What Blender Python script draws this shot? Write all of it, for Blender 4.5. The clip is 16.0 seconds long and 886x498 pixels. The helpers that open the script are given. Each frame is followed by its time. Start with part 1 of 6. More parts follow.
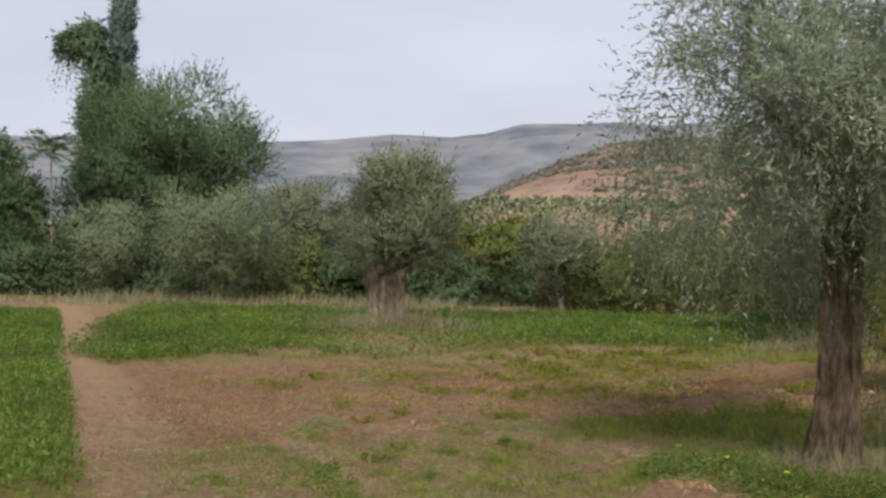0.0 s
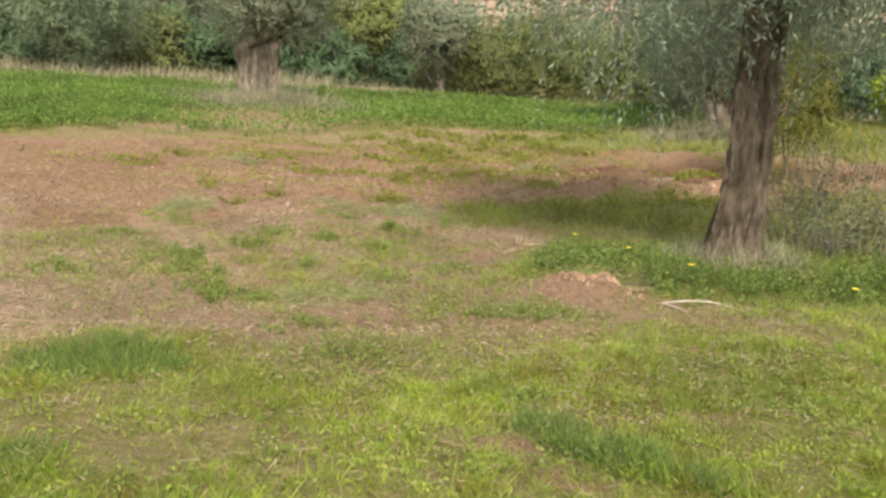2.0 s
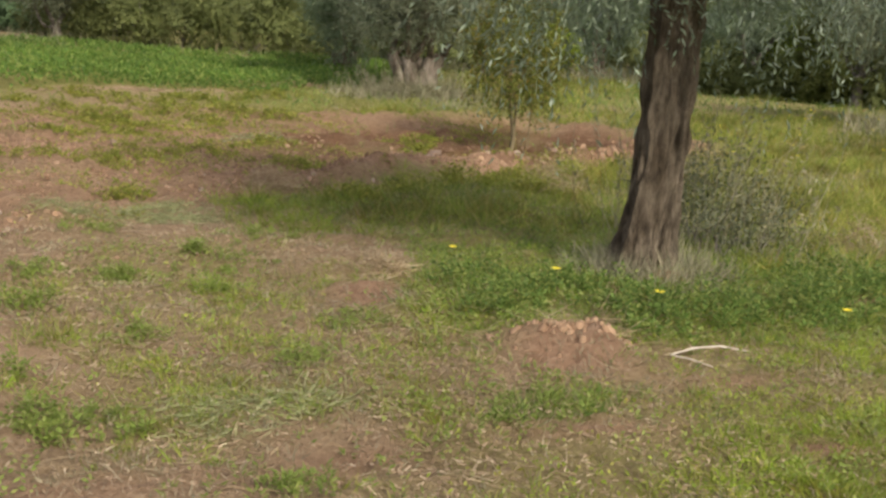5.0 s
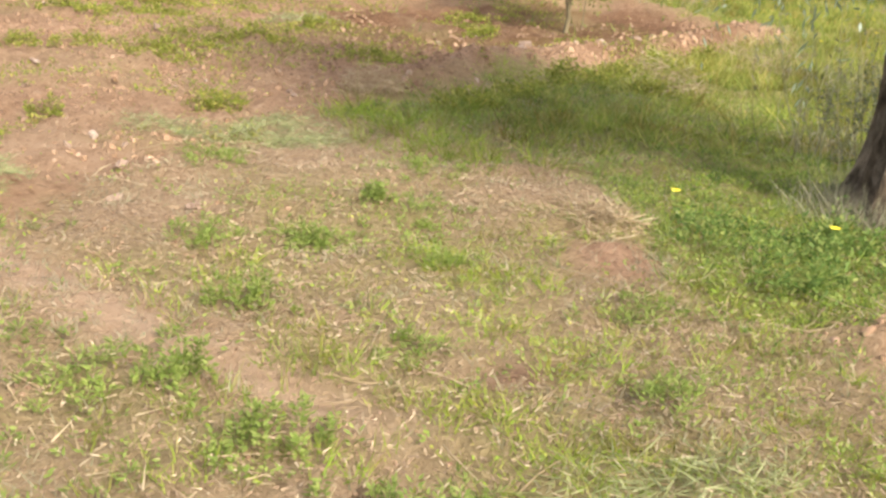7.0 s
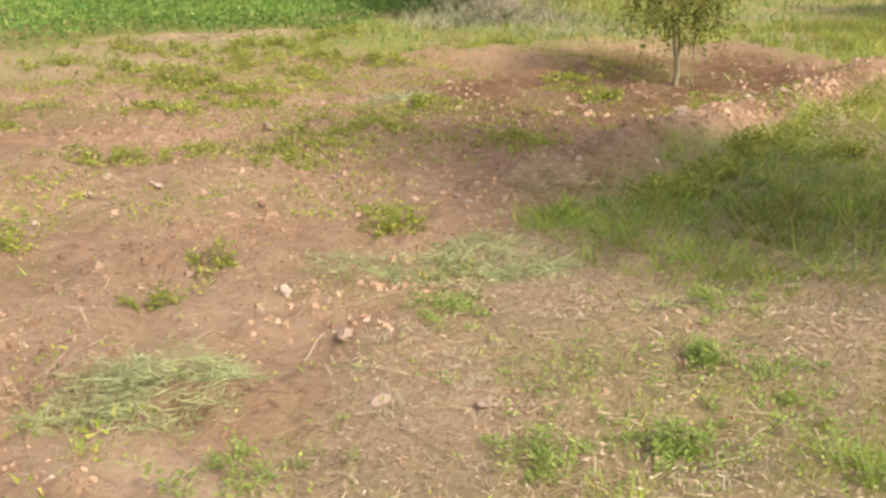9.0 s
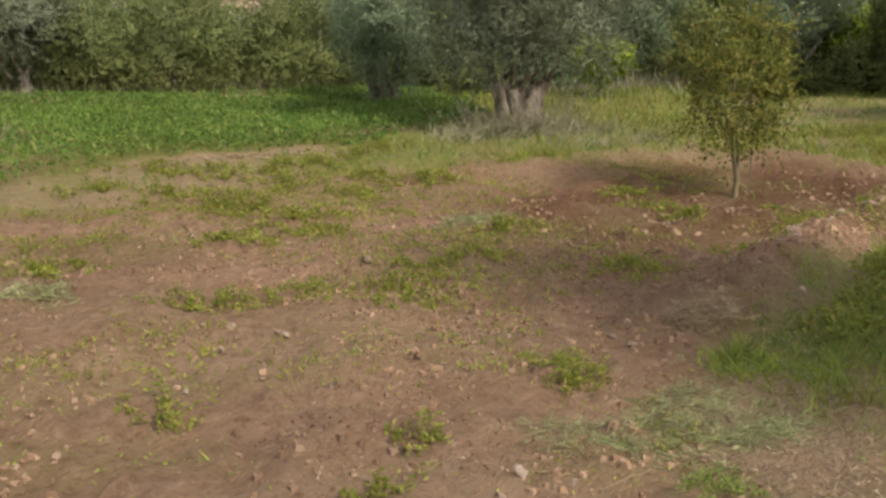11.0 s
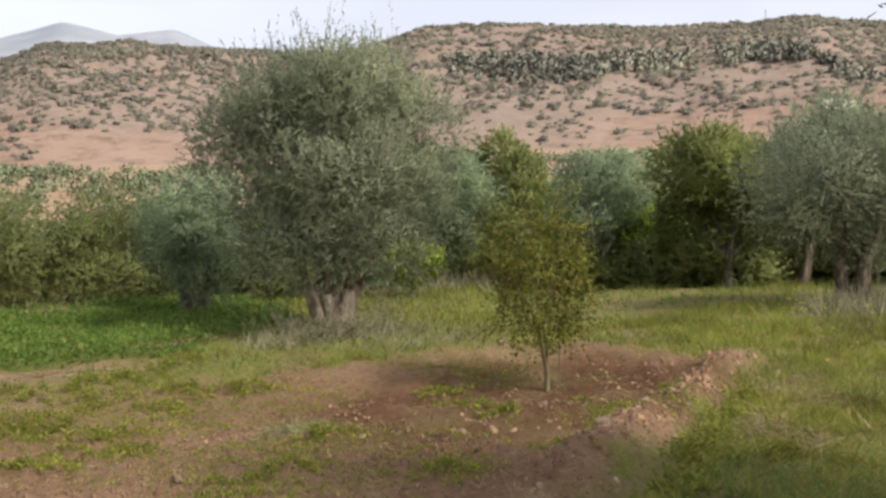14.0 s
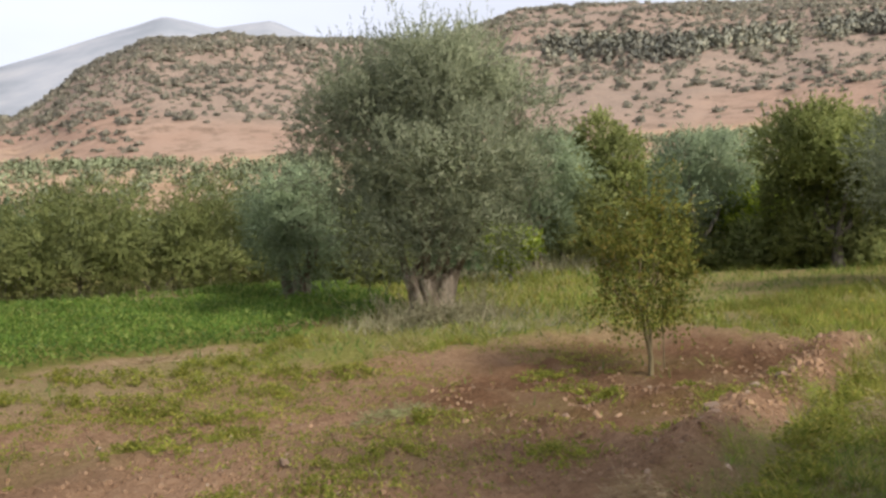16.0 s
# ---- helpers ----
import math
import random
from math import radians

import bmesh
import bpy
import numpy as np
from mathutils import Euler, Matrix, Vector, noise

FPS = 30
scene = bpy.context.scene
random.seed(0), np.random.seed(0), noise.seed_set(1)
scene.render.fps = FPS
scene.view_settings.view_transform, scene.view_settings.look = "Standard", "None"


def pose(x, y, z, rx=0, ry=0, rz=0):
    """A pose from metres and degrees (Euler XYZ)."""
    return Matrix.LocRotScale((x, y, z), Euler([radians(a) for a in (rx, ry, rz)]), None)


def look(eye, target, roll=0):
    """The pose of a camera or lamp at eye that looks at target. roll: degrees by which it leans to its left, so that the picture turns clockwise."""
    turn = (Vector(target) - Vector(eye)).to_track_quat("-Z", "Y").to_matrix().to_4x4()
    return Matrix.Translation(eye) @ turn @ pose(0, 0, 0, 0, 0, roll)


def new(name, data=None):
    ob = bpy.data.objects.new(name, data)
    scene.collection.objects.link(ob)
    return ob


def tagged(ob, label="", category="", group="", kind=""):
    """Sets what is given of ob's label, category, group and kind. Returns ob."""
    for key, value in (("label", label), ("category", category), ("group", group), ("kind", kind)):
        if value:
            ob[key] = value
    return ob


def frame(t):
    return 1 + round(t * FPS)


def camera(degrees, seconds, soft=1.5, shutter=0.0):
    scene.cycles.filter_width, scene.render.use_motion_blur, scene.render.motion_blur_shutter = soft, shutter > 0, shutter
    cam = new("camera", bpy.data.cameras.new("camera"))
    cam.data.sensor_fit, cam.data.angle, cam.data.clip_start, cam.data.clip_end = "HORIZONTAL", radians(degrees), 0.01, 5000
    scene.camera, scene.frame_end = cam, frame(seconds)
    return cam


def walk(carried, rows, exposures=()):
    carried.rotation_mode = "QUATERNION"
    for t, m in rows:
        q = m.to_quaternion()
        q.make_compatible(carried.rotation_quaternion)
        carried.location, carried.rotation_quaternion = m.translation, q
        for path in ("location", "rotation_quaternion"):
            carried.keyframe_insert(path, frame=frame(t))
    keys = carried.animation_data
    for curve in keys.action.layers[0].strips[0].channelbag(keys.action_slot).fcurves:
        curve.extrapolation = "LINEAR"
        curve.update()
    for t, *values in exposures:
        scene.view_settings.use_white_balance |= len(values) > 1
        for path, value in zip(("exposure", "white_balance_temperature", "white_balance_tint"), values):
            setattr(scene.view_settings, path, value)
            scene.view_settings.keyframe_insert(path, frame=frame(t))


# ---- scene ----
cam = camera(46.6, 16.0, soft=2.7)
PATH = [
    (0, (1.808, -0.937, 1.452), (1.543, 1.044, 1.53), 0.9),
    (0.5, (1.857, -0.893, 1.439), (1.619, 1.089, 1.552), 0.9),
    (1, (1.928, -0.723, 1.364), (1.73, 1.267, 1.343), 2.1),
    (1.5, (1.821, -0.412, 1.295), (1.683, 1.571, 1.075), 2.6),
    (2, (1.638, -0.063, 1.348), (1.631, 1.91, 1.016), 2.9),
    (2.5, (1.477, 0.35, 1.247), (1.473, 2.321, 0.908), 2.3),
    (3, (1.147, 0.907, 1.212), (1.119, 2.876, 0.867), 1.3),
    (3.2, (1.06, 1.099, 1.25), (1.086, 3.048, 0.805), 1.6),
    (3.4, (0.91, 1.263, 1.296), (1.163, 3.194, 0.84), 4.6),
    (3.5, (0.895, 1.31, 1.285), (1.328, 3.212, 0.847), 4.6),
    (3.6, (0.857, 1.335, 1.287), (1.459, 3.199, 0.883), 4.4),
    (3.8, (0.76, 1.678, 1.283), (1.446, 3.528, 0.951), 3.5),
    (4, (0.65, 1.848, 1.281), (1.333, 3.7, 0.956), 3.6),
    (4.2, (0.58, 1.959, 1.29), (1.246, 3.816, 0.964), 2.2),
    (6.3, (-0.507, 3.343, 1.441), (0.418, 5.03, 0.893), 9.4),
    (6.5, (-0.566, 3.565, 1.403), (0.318, 5.262, 0.821), 7.6),
    (7, (-0.72, 4.055, 1.451), (0.144, 5.741, 0.81), 5.5),
    (7.5, (-0.843, 4.439, 1.513), (0.024, 6.135, 0.904), 2.0),
    (8, (-0.906, 4.891, 1.478), (-0.022, 6.596, 0.917), 1.2),
    (8.5, (-0.983, 5.401, 1.502), (-0.119, 7.117, 0.949), 1.1),
    (9, (-1.253, 5.764, 1.498), (-0.404, 7.486, 0.938), 0.6),
    (9.2, (-1.356, 5.882, 1.507), (-0.533, 7.618, 0.95), 0.3),
    (11.3, (-2.041, 6.868, 1.635), (-1.092, 8.601, 1.326), -0.9),
    (11.5, (-2.037, 6.876, 1.639), (-1.105, 8.627, 1.383), -1.2),
    (12, (-2.024, 6.852, 1.666), (-1.016, 8.576, 1.562), -1.3),
    (12.5, (-1.997, 6.786, 1.675), (-0.814, 8.398, 1.617), -1.7),
    (13, (-2.002, 6.765, 1.681), (-0.787, 8.353, 1.663), -1.9),
    (13.5, (-2.003, 6.761, 1.676), (-0.766, 8.333, 1.679), -2.0),
    (14, (-1.996, 6.785, 1.661), (-0.739, 8.341, 1.668), -2.2),
    (14.5, (-1.986, 6.789, 1.66), (-0.719, 8.337, 1.668), -2.2),
    (15, (-1.976, 6.806, 1.66), (-0.707, 8.352, 1.662), -2.4),
    (15.5, (-1.961, 6.868, 1.654), (-0.719, 8.435, 1.648), -2.6),
    (16, (-1.98, 6.875, 1.657), (-0.874, 8.542, 1.642), -3.0),
]
EXPOSURES = [(0, 0.33), (0.5, 0.36), (1, 0.83), (1.5, 1.19), (2, 1.31), (2.5, 1.15), (3, 1.47), (3.3, 1.63), (3.5, 1.61), (3.7, 0.95), (4, 0.80), (4.2, 0.80), (6.3, 1.65), (6.5, 1.75), (7, 1.88),
             (7.5, 1.77), (8, 1.40), (8.5, 1.87), (9, 1.75), (9.2, 1.75), (11.3, 0.84), (11.5, 0.84), (12, 0.70), (12.5, 0.70), (13, 0.75), (13.5, 0.79), (14, 0.81), (15, 0.91), (15.5, 0.87), (16, 0.83)]
walk(cam, [(t, look(eye, target, roll)) for t, eye, target, roll in PATH], EXPOSURES)


# ---- world, sun, exposure ----
SUN_AZ, SUN_EL = 168.0, 40.0          # degrees: compass bearing from +y, height
world = bpy.data.worlds.new("world")
scene.world = world
world.use_nodes = True
wn, wl = world.node_tree.nodes, world.node_tree.links
wn.clear()
sky = wn.new("ShaderNodeTexSky")
sky.sky_type = "NISHITA"
sky.sun_disc = False
sky.sun_elevation, sky.sun_rotation = radians(SUN_EL), radians(SUN_AZ)
sky.altitude, sky.air_density, sky.dust_density, sky.ozone_density = 600, 1.0, 6.0, 1.0
haze = wn.new("ShaderNodeMixRGB")
haze.inputs["Fac"].default_value = 0.72
haze.inputs["Color2"].default_value = (5.75, 5.75, 6.4, 1)
cloud_noise = wn.new("ShaderNodeTexNoise")
cloud_noise.inputs["Scale"].default_value = 2.4
cloud_noise.inputs["Detail"].default_value = 4
cloud_map = wn.new("ShaderNodeMapping")
cloud_map.inputs["Scale"].default_value = (1, 1, 3.0)
cloud_co = wn.new("ShaderNodeTexCoord")
cloud_ramp = wn.new("ShaderNodeMapRange")
for key, value in (("From Min", 0.32), ("From Max", 0.7), ("To Min", 0.9), ("To Max", 1.07)):
    cloud_ramp.inputs[key].default_value = value
cloud_mul = wn.new("ShaderNodeVectorMath")
cloud_mul.operation = "SCALE"
back = wn.new("ShaderNodeBackground")
back.inputs["Strength"].default_value = 0.112
out = wn.new("ShaderNodeOutputWorld")
wl.new(sky.outputs[0], haze.inputs["Color1"])
wl.new(cloud_co.outputs["Generated"], cloud_map.inputs[0])
wl.new(cloud_map.outputs[0], cloud_noise.inputs["Vector"])
wl.new(cloud_noise.outputs["Fac"], cloud_ramp.inputs["Value"])
wl.new(haze.outputs[0], cloud_mul.inputs[0])
wl.new(cloud_ramp.outputs[0], cloud_mul.inputs["Scale"])
wl.new(cloud_mul.outputs[0], back.inputs["Color"])
wl.new(back.outputs[0], out.inputs["Surface"])

sun = new("sun", bpy.data.lights.new("sun", "SUN"))
sun.data.energy, sun.data.angle, sun.data.color = 2.75, radians(9), (1.0, 0.93, 0.82)
az, el = radians(SUN_AZ), radians(SUN_EL)
sun.matrix_world = look((30 * math.sin(az) * math.cos(el), 30 * math.cos(az) * math.cos(el), 30 * math.sin(el)), (0, 0, 0))

# ---- materials ----


def material(name, rough=0.9, spec=0.2):
    m = bpy.data.materials.new(name)
    m.use_nodes = True
    n = m.node_tree.nodes
    b = n["Principled BSDF"]
    b.inputs["Roughness"].default_value = rough
    b.inputs["Specular IOR Level"].default_value = spec
    return m, n, m.node_tree.links, b


def ramp(n, stops):
    r = n.new("ShaderNodeValToRGB")
    e = r.color_ramp.elements
    while len(e) < len(stops):
        e.new(0.5)
    for el_, (p, c) in zip(e, stops):
        el_.position, el_.color = p, (*c, 1)
    return r


def noise_node(n, l, scale, detail=4, rough=0.6, stretch=None, coords="Object"):
    co = n.new("ShaderNodeTexCoord")
    t = n.new("ShaderNodeTexNoise")
    t.inputs["Scale"].default_value, t.inputs["Detail"].default_value, t.inputs["Roughness"].default_value = scale, detail, rough
    if stretch:
        mp = n.new("ShaderNodeMapping")
        mp.inputs["Scale"].default_value = stretch
        l.new(co.outputs[coords], mp.inputs[0])
        l.new(mp.outputs[0], t.inputs["Vector"])
    else:
        l.new(co.outputs[coords], t.inputs["Vector"])
    return t


def mix(n, l, fac, a, b, mode="MIX"):
    x = n.new("ShaderNodeMixRGB")
    x.blend_type = mode
    for s, v in (("Fac", fac), ("Color1", a), ("Color2", b)):
        if isinstance(v, (int, float)):
            x.inputs[s].default_value = v
        elif isinstance(v, tuple):
            x.inputs[s].default_value = (*v, 1)
        else:
            l.new(v, x.inputs[s])
    return x.outputs[0]


def bump(n, l, b, height, strength, dist):
    p = n.new("ShaderNodeBump")
    p.inputs["Strength"].default_value, p.inputs["Distance"].default_value = strength, dist
    l.new(height, p.inputs["Height"])
    l.new(p.outputs[0], b.inputs["Normal"])


def leaf_material(name, stops, patch=1.5, rough=0.6, through_light=0.48, spec=0.15, tone=0.35, tuft=0.0):
    """Leaves or blades: each one takes its own colour from the stops, in drifts of lighter and darker growth."""
    m, n, l, b = material(name, rough, spec)
    geo = n.new("ShaderNodeNewGeometry")
    r = ramp(n, stops)
    l.new(geo.outputs["Random Per Island"], r.inputs["Fac"])
    big = noise_node(n, l, patch, 3)
    tone_ramp = ramp(n, [(0.3, (1 - tone,) * 3), (0.7, (1 + tone * 0.6, 1 + tone * 0.6, 1 + tone * 0.3))])
    l.new(big.outputs["Fac"], tone_ramp.inputs["Fac"])
    col = mix(n, l, 1.0, r.outputs[0], tone_ramp.outputs[0], "MULTIPLY")
    if tuft:
        small = noise_node(n, l, tuft, 2)
        small_ramp = ramp(n, [(0.36, (0.82, 0.68, 0.56)), (0.5, (1, 1, 1)), (0.66, (1.2, 1.25, 0.95))])
        l.new(small.outputs["Fac"], small_ramp.inputs["Fac"])
        col = mix(n, l, 1.0, col, small_ramp.outputs[0], "MULTIPLY")
    l.new(col, b.inputs["Base Color"])
    if through_light:
        tr = n.new("ShaderNodeBsdfTranslucent")
        l.new(col, tr.inputs["Color"])
        ms = n.new("ShaderNodeMixShader")
        ms.inputs["Fac"].default_value = through_light
        l.new(b.outputs[0], ms.inputs[1])
        l.new(tr.outputs[0], ms.inputs[2])
        l.new(ms.outputs[0], n["Material Output"].inputs["Surface"])
    return m


OLIVE = leaf_material("olive_leaf", [(0.0, (0.200, 0.251, 0.178)), (0.45, (0.276, 0.335, 0.248)), (0.85, (0.368, 0.432, 0.338)), (1.0, (0.542, 0.618, 0.542))], 1.6, tone=0.5)
OLIVE_DARK = leaf_material("dark_olive_leaf", [(0.0, (0.180, 0.205, 0.129)), (0.6, (0.247, 0.274, 0.180)), (1.0, (0.391, 0.411, 0.293))], 0.8)
OLIVE_SOFT = leaf_material("soft_olive_leaf", [(0.0, (0.202, 0.255, 0.153)), (0.6, (0.267, 0.335, 0.205)), (1.0, (0.380, 0.455, 0.304))], 0.8)
BROADLEAF = leaf_material("broad_leaf", [(0.0, (0.100, 0.158, 0.083)), (0.6, (0.139, 0.213, 0.109)), (1.0, (0.201, 0.283, 0.157))], 0.6)
CITRUS = leaf_material("citrus_leaf", [(0.0, (0.134, 0.201, 0.025)), (0.6, (0.296, 0.380, 0.048)), (1.0, (0.482, 0.522, 0.086))], 1.2)
SAPLING = leaf_material("sapling_leaf", [(0.0, (0.098, 0.120, 0.026)), (0.5, (0.152, 0.169, 0.035)), (0.85, (0.219, 0.201, 0.047)), (1.0, (0.250, 0.183, 0.050))], 2.0)
THICKET = leaf_material("thicket_leaf", [(0.0, (0.161, 0.188, 0.071)), (0.6, (0.222, 0.256, 0.096)), (1.0, (0.319, 0.331, 0.130))], 0.5)
CLIMBER = leaf_material("climber_leaf", [(0.0, (0.125, 0.190, 0.120)), (0.6, (0.175, 0.255, 0.165)), (1.0, (0.240, 0.330, 0.220))], 0.6)
CYPRESS = leaf_material("cypress_leaf", [(0.0, (0.084, 0.134, 0.121)), (1.0, (0.253, 0.350, 0.305))], 0.8)
GRASS = leaf_material("grass_blade", [(0.0, (0.162, 0.235, 0.030)), (0.5, (0.238, 0.314, 0.044)), (0.8, (0.329, 0.376, 0.069)), (1.0, (0.400, 0.382, 0.109))], 0.8, 0.6, tuft=5.0)
MEADOW = leaf_material("meadow_blade", [(0.0, (0.146, 0.185, 0.038)), (0.5, (0.213, 0.248, 0.053)), (0.8, (0.304, 0.297, 0.085)), (1.0, (0.434, 0.347, 0.152))], 0.6, 0.6, tone=0.5, tuft=2.5)
LUSH = leaf_material("lush_grass_blade", [(0.0, (0.086, 0.143, 0.032)), (0.6, (0.159, 0.237, 0.056)), (1.0, (0.317, 0.346, 0.103))], 1.2, 0.55)
CROP = leaf_material("crop_leaf", [(0.0, (0.074, 0.139, 0.030)), (0.6, (0.137, 0.221, 0.040)), (1.0, (0.248, 0.294, 0.082))], 0.5, 0.55)
WEED = leaf_material("weed_leaf", [(0.0, (0.133, 0.161, 0.027)), (0.6, (0.234, 0.256, 0.047)), (1.0, (0.400, 0.350, 0.088))], 1.5, 0.6)
STRAW = leaf_material("straw", [(0.0, (0.236, 0.163, 0.095)), (0.6, (0.378, 0.285, 0.175)), (1.0, (0.520, 0.425, 0.286))], 1.0, 0.7, 0.35)
CHAFF = leaf_material("chaff", [(0.0, (0.133, 0.087, 0.059)), (0.5, (0.255, 0.173, 0.117)), (0.85, (0.367, 0.275, 0.188)), (1.0, (0.510, 0.418, 0.305))], 1.0, 0.8, 0.1)
HAY = leaf_material("cut_grass", [(0.0, (0.134, 0.151, 0.062)), (0.5, (0.229, 0.244, 0.110)), (1.0, (0.355, 0.365, 0.187))], 1.5, 0.6, 0.2)
DRYWEED = leaf_material("dry_weed", [(0.0, (0.143, 0.125, 0.079)), (0.5, (0.242, 0.242, 0.148)), (1.0, (0.393, 0.339, 0.236))], 1.5, 0.7, 0.2)
YELLOWLEAF = leaf_material("yellow_green_leaf", [(0.0, (0.155, 0.186, 0.064)), (0.6, (0.222, 0.257, 0.085)), (1.0, (0.304, 0.321, 0.123))], 0.7, tone=0.5)
MOWNWEED = leaf_material("mown_weed_leaf", [(0.0, (0.150, 0.205, 0.045)), (0.6, (0.215, 0.275, 0.062)), (1.0, (0.315, 0.345, 0.105))], 1.5, 0.6)
CLOD = leaf_material("dry_clod", [(0.0, (0.146, 0.087, 0.056)), (0.6, (0.227, 0.144, 0.094)), (0.97, (0.284, 0.188, 0.128)), (1.0, (0.319, 0.242, 0.185))], 0.8, 1.0, 0.0, 0.05)
ORCHARD = leaf_material("orchard_leaf", [(0.0, (0.134, 0.161, 0.096)), (0.6, (0.210, 0.244, 0.148)), (1.0, (0.324, 0.358, 0.227))], 0.05, 0.7, 0.1)
GREYWEED = leaf_material("grey_weed_leaf", [(0.0, (0.075, 0.087, 0.051)), (0.6, (0.142, 0.152, 0.094)), (1.0, (0.250, 0.249, 0.165))], 2.0, 0.7, 0.2)
YELLOW = leaf_material("yellow_petal", [(0.0, (0.7, 0.55, 0.03)), (1.0, (0.85, 0.72, 0.06))], 1.0, 0.6, 0.2, tone=0.1)
# hill shrubs and pines: leaf colours paled to include haze over the slope
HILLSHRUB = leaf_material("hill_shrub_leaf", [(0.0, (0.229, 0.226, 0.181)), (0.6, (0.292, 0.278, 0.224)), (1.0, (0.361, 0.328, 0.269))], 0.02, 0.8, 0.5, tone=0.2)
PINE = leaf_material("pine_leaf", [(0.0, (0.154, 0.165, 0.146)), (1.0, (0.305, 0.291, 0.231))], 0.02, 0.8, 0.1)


def bark_material(name, dark, pale, grain=9.0):
    m, n, l, b = material(name, 0.95, 0.1)
    fine = noise_node(n, l, grain, 7, 0.75, (1, 1, 0.38))
    broad = noise_node(n, l, 4.5, 4, 0.6, (1, 1, 0.4))
    r = ramp(n, [(0.3, dark), (0.52, tuple((a + c) / 2 for a, c in zip(dark, pale))), (0.72, pale)])
    l.new(fine.outputs["Fac"], r.inputs["Fac"])
    r2 = ramp(n, [(0.35, (0.55, 0.52, 0.49)), (0.55, (1, 1, 1)), (0.72, (1.45, 1.45, 1.42))])
    l.new(broad.outputs["Fac"], r2.inputs["Fac"])
    l.new(mix(n, l, 1.0, r.outputs[0], r2.outputs[0], "MULTIPLY"), b.inputs["Base Color"])
    bump(n, l, b, fine.outputs["Fac"], 1.0, 0.1)
    return m


BARK = bark_material("olive_bark", (0.048, 0.037, 0.026), (0.34, 0.272, 0.192), 18.0)
PALEBARK = bark_material("pale_olive_bark", (0.17, 0.13, 0.095), (0.56, 0.475, 0.385), 8.0)
DULLBARK = bark_material("dull_olive_bark", (0.09, 0.07, 0.05), (0.33, 0.28, 0.215), 9.0)
GREYBARK = bark_material("grey_bark", (0.12, 0.11, 0.09), (0.36, 0.32, 0.27), 12.0)


def stone_material():
    m, n, l, b = material("field_stone", 0.9, 0.2)
    oi = n.new("ShaderNodeObjectInfo")
    r = ramp(n, [(0.0, (0.180, 0.126, 0.090)), (0.8, (0.228, 0.165, 0.120)), (1.0, (0.300, 0.235, 0.182))])
    l.new(oi.outputs["Random"], r.inputs["Fac"])
    t = noise_node(n, l, 18, 5)
    r2 = ramp(n, [(0.3, (0.75, 0.7, 0.66)), (0.7, (1.1, 1.1, 1.1))])
    l.new(t.outputs["Fac"], r2.inputs["Fac"])
    l.new(mix(n, l, 1.0, r.outputs[0], r2.outputs[0], "MULTIPLY"), b.inputs["Base Color"])
    bump(n, l, b, t.outputs["Fac"], 0.2, 0.01)
    return m


STONE = stone_material()


def ground_material():
    """Reddish farm soil; the cover attribute says where turf, dry litter and crop floor lie on it."""
    m, n, l, b = material("field_soil", 1.0, 0.05)
    at = n.new("ShaderNodeAttribute")
    at.attribute_name = "cover"
    sp = n.new("ShaderNodeSeparateColor")
    l.new(at.outputs["Color"], sp.inputs[0])
    big = noise_node(n, l, 0.55, 5, 0.6)
    clod = noise_node(n, l, 10.0, 7, 0.72)
    grit = noise_node(n, l, 30.0, 6, 0.75)
    soil = ramp(n, [(0.30, (0.187, 0.105, 0.065)), (0.45, (0.290, 0.181, 0.116)), (0.58, (0.335, 0.215, 0.140)), (0.72, (0.413, 0.287, 0.197))])
    l.new(clod.outputs["Fac"], soil.inputs["Fac"])
    tint = ramp(n, [(0.3, (0.80, 0.76, 0.72)), (0.7, (1.16, 1.14, 1.1))])
    l.new(big.outputs["Fac"], tint.inputs["Fac"])
    soil_c = mix(n, l, 1.0, soil.outputs[0], tint.outputs[0], "MULTIPLY")
    # dark specks paint in the shade between clods; bright ones are pale clods
    speck = ramp(n, [(0.33, (0.56, 0.52, 0.48)), (0.46, (1, 1, 1)), (0.6, (1.04, 1.04, 1.04)), (0.7, (1.42, 1.38, 1.3))])
    l.new(grit.outputs["Fac"], speck.inputs["Fac"])
    soil_c = mix(n, l, 1.0, soil_c, speck.outputs[0], "MULTIPLY")
    soil_c = mix(n, l, sp.outputs[2], soil_c, mix(n, l, 1.0, soil_c, (0.52, 0.45, 0.42), "MULTIPLY"))
    litter = ramp(n, [(0.33, (0.225, 0.155, 0.090)), (0.5, (0.335, 0.245, 0.145)), (0.7, (0.445, 0.350, 0.220))])
    l.new(grit.outputs["Fac"], litter.inputs["Fac"])
    turf = ramp(n, [(0.3, (0.135, 0.145, 0.034)), (0.55, (0.215, 0.218, 0.058)), (0.75, (0.305, 0.282, 0.095))])
    l.new(clod.outputs["Fac"], turf.inputs["Fac"])
    c = mix(n, l, sp.outputs[1], soil_c, litter.outputs[0])
    dusty = ramp(n, [(0.3, (0.345, 0.225, 0.140)), (0.55, (0.425, 0.290, 0.188)), (0.75, (0.480, 0.350, 0.240))])
    l.new(clod.outputs["Fac"], dusty.inputs["Fac"])
    c = mix(n, l, at.outputs["Alpha"], c, dusty.outputs[0])
    c = mix(n, l, sp.outputs[0], c, turf.outputs[0])
    l.new(c, b.inputs["Base Color"])
    add = n.new("ShaderNodeMath")
    add.operation = "ADD"
    l.new(clod.outputs["Fac"], add.inputs[0])
    l.new(grit.outputs["Fac"], add.inputs[1])
    bump(n, l, b, add.outputs[0], 1.0, 0.065)
    return m


SOIL = ground_material()


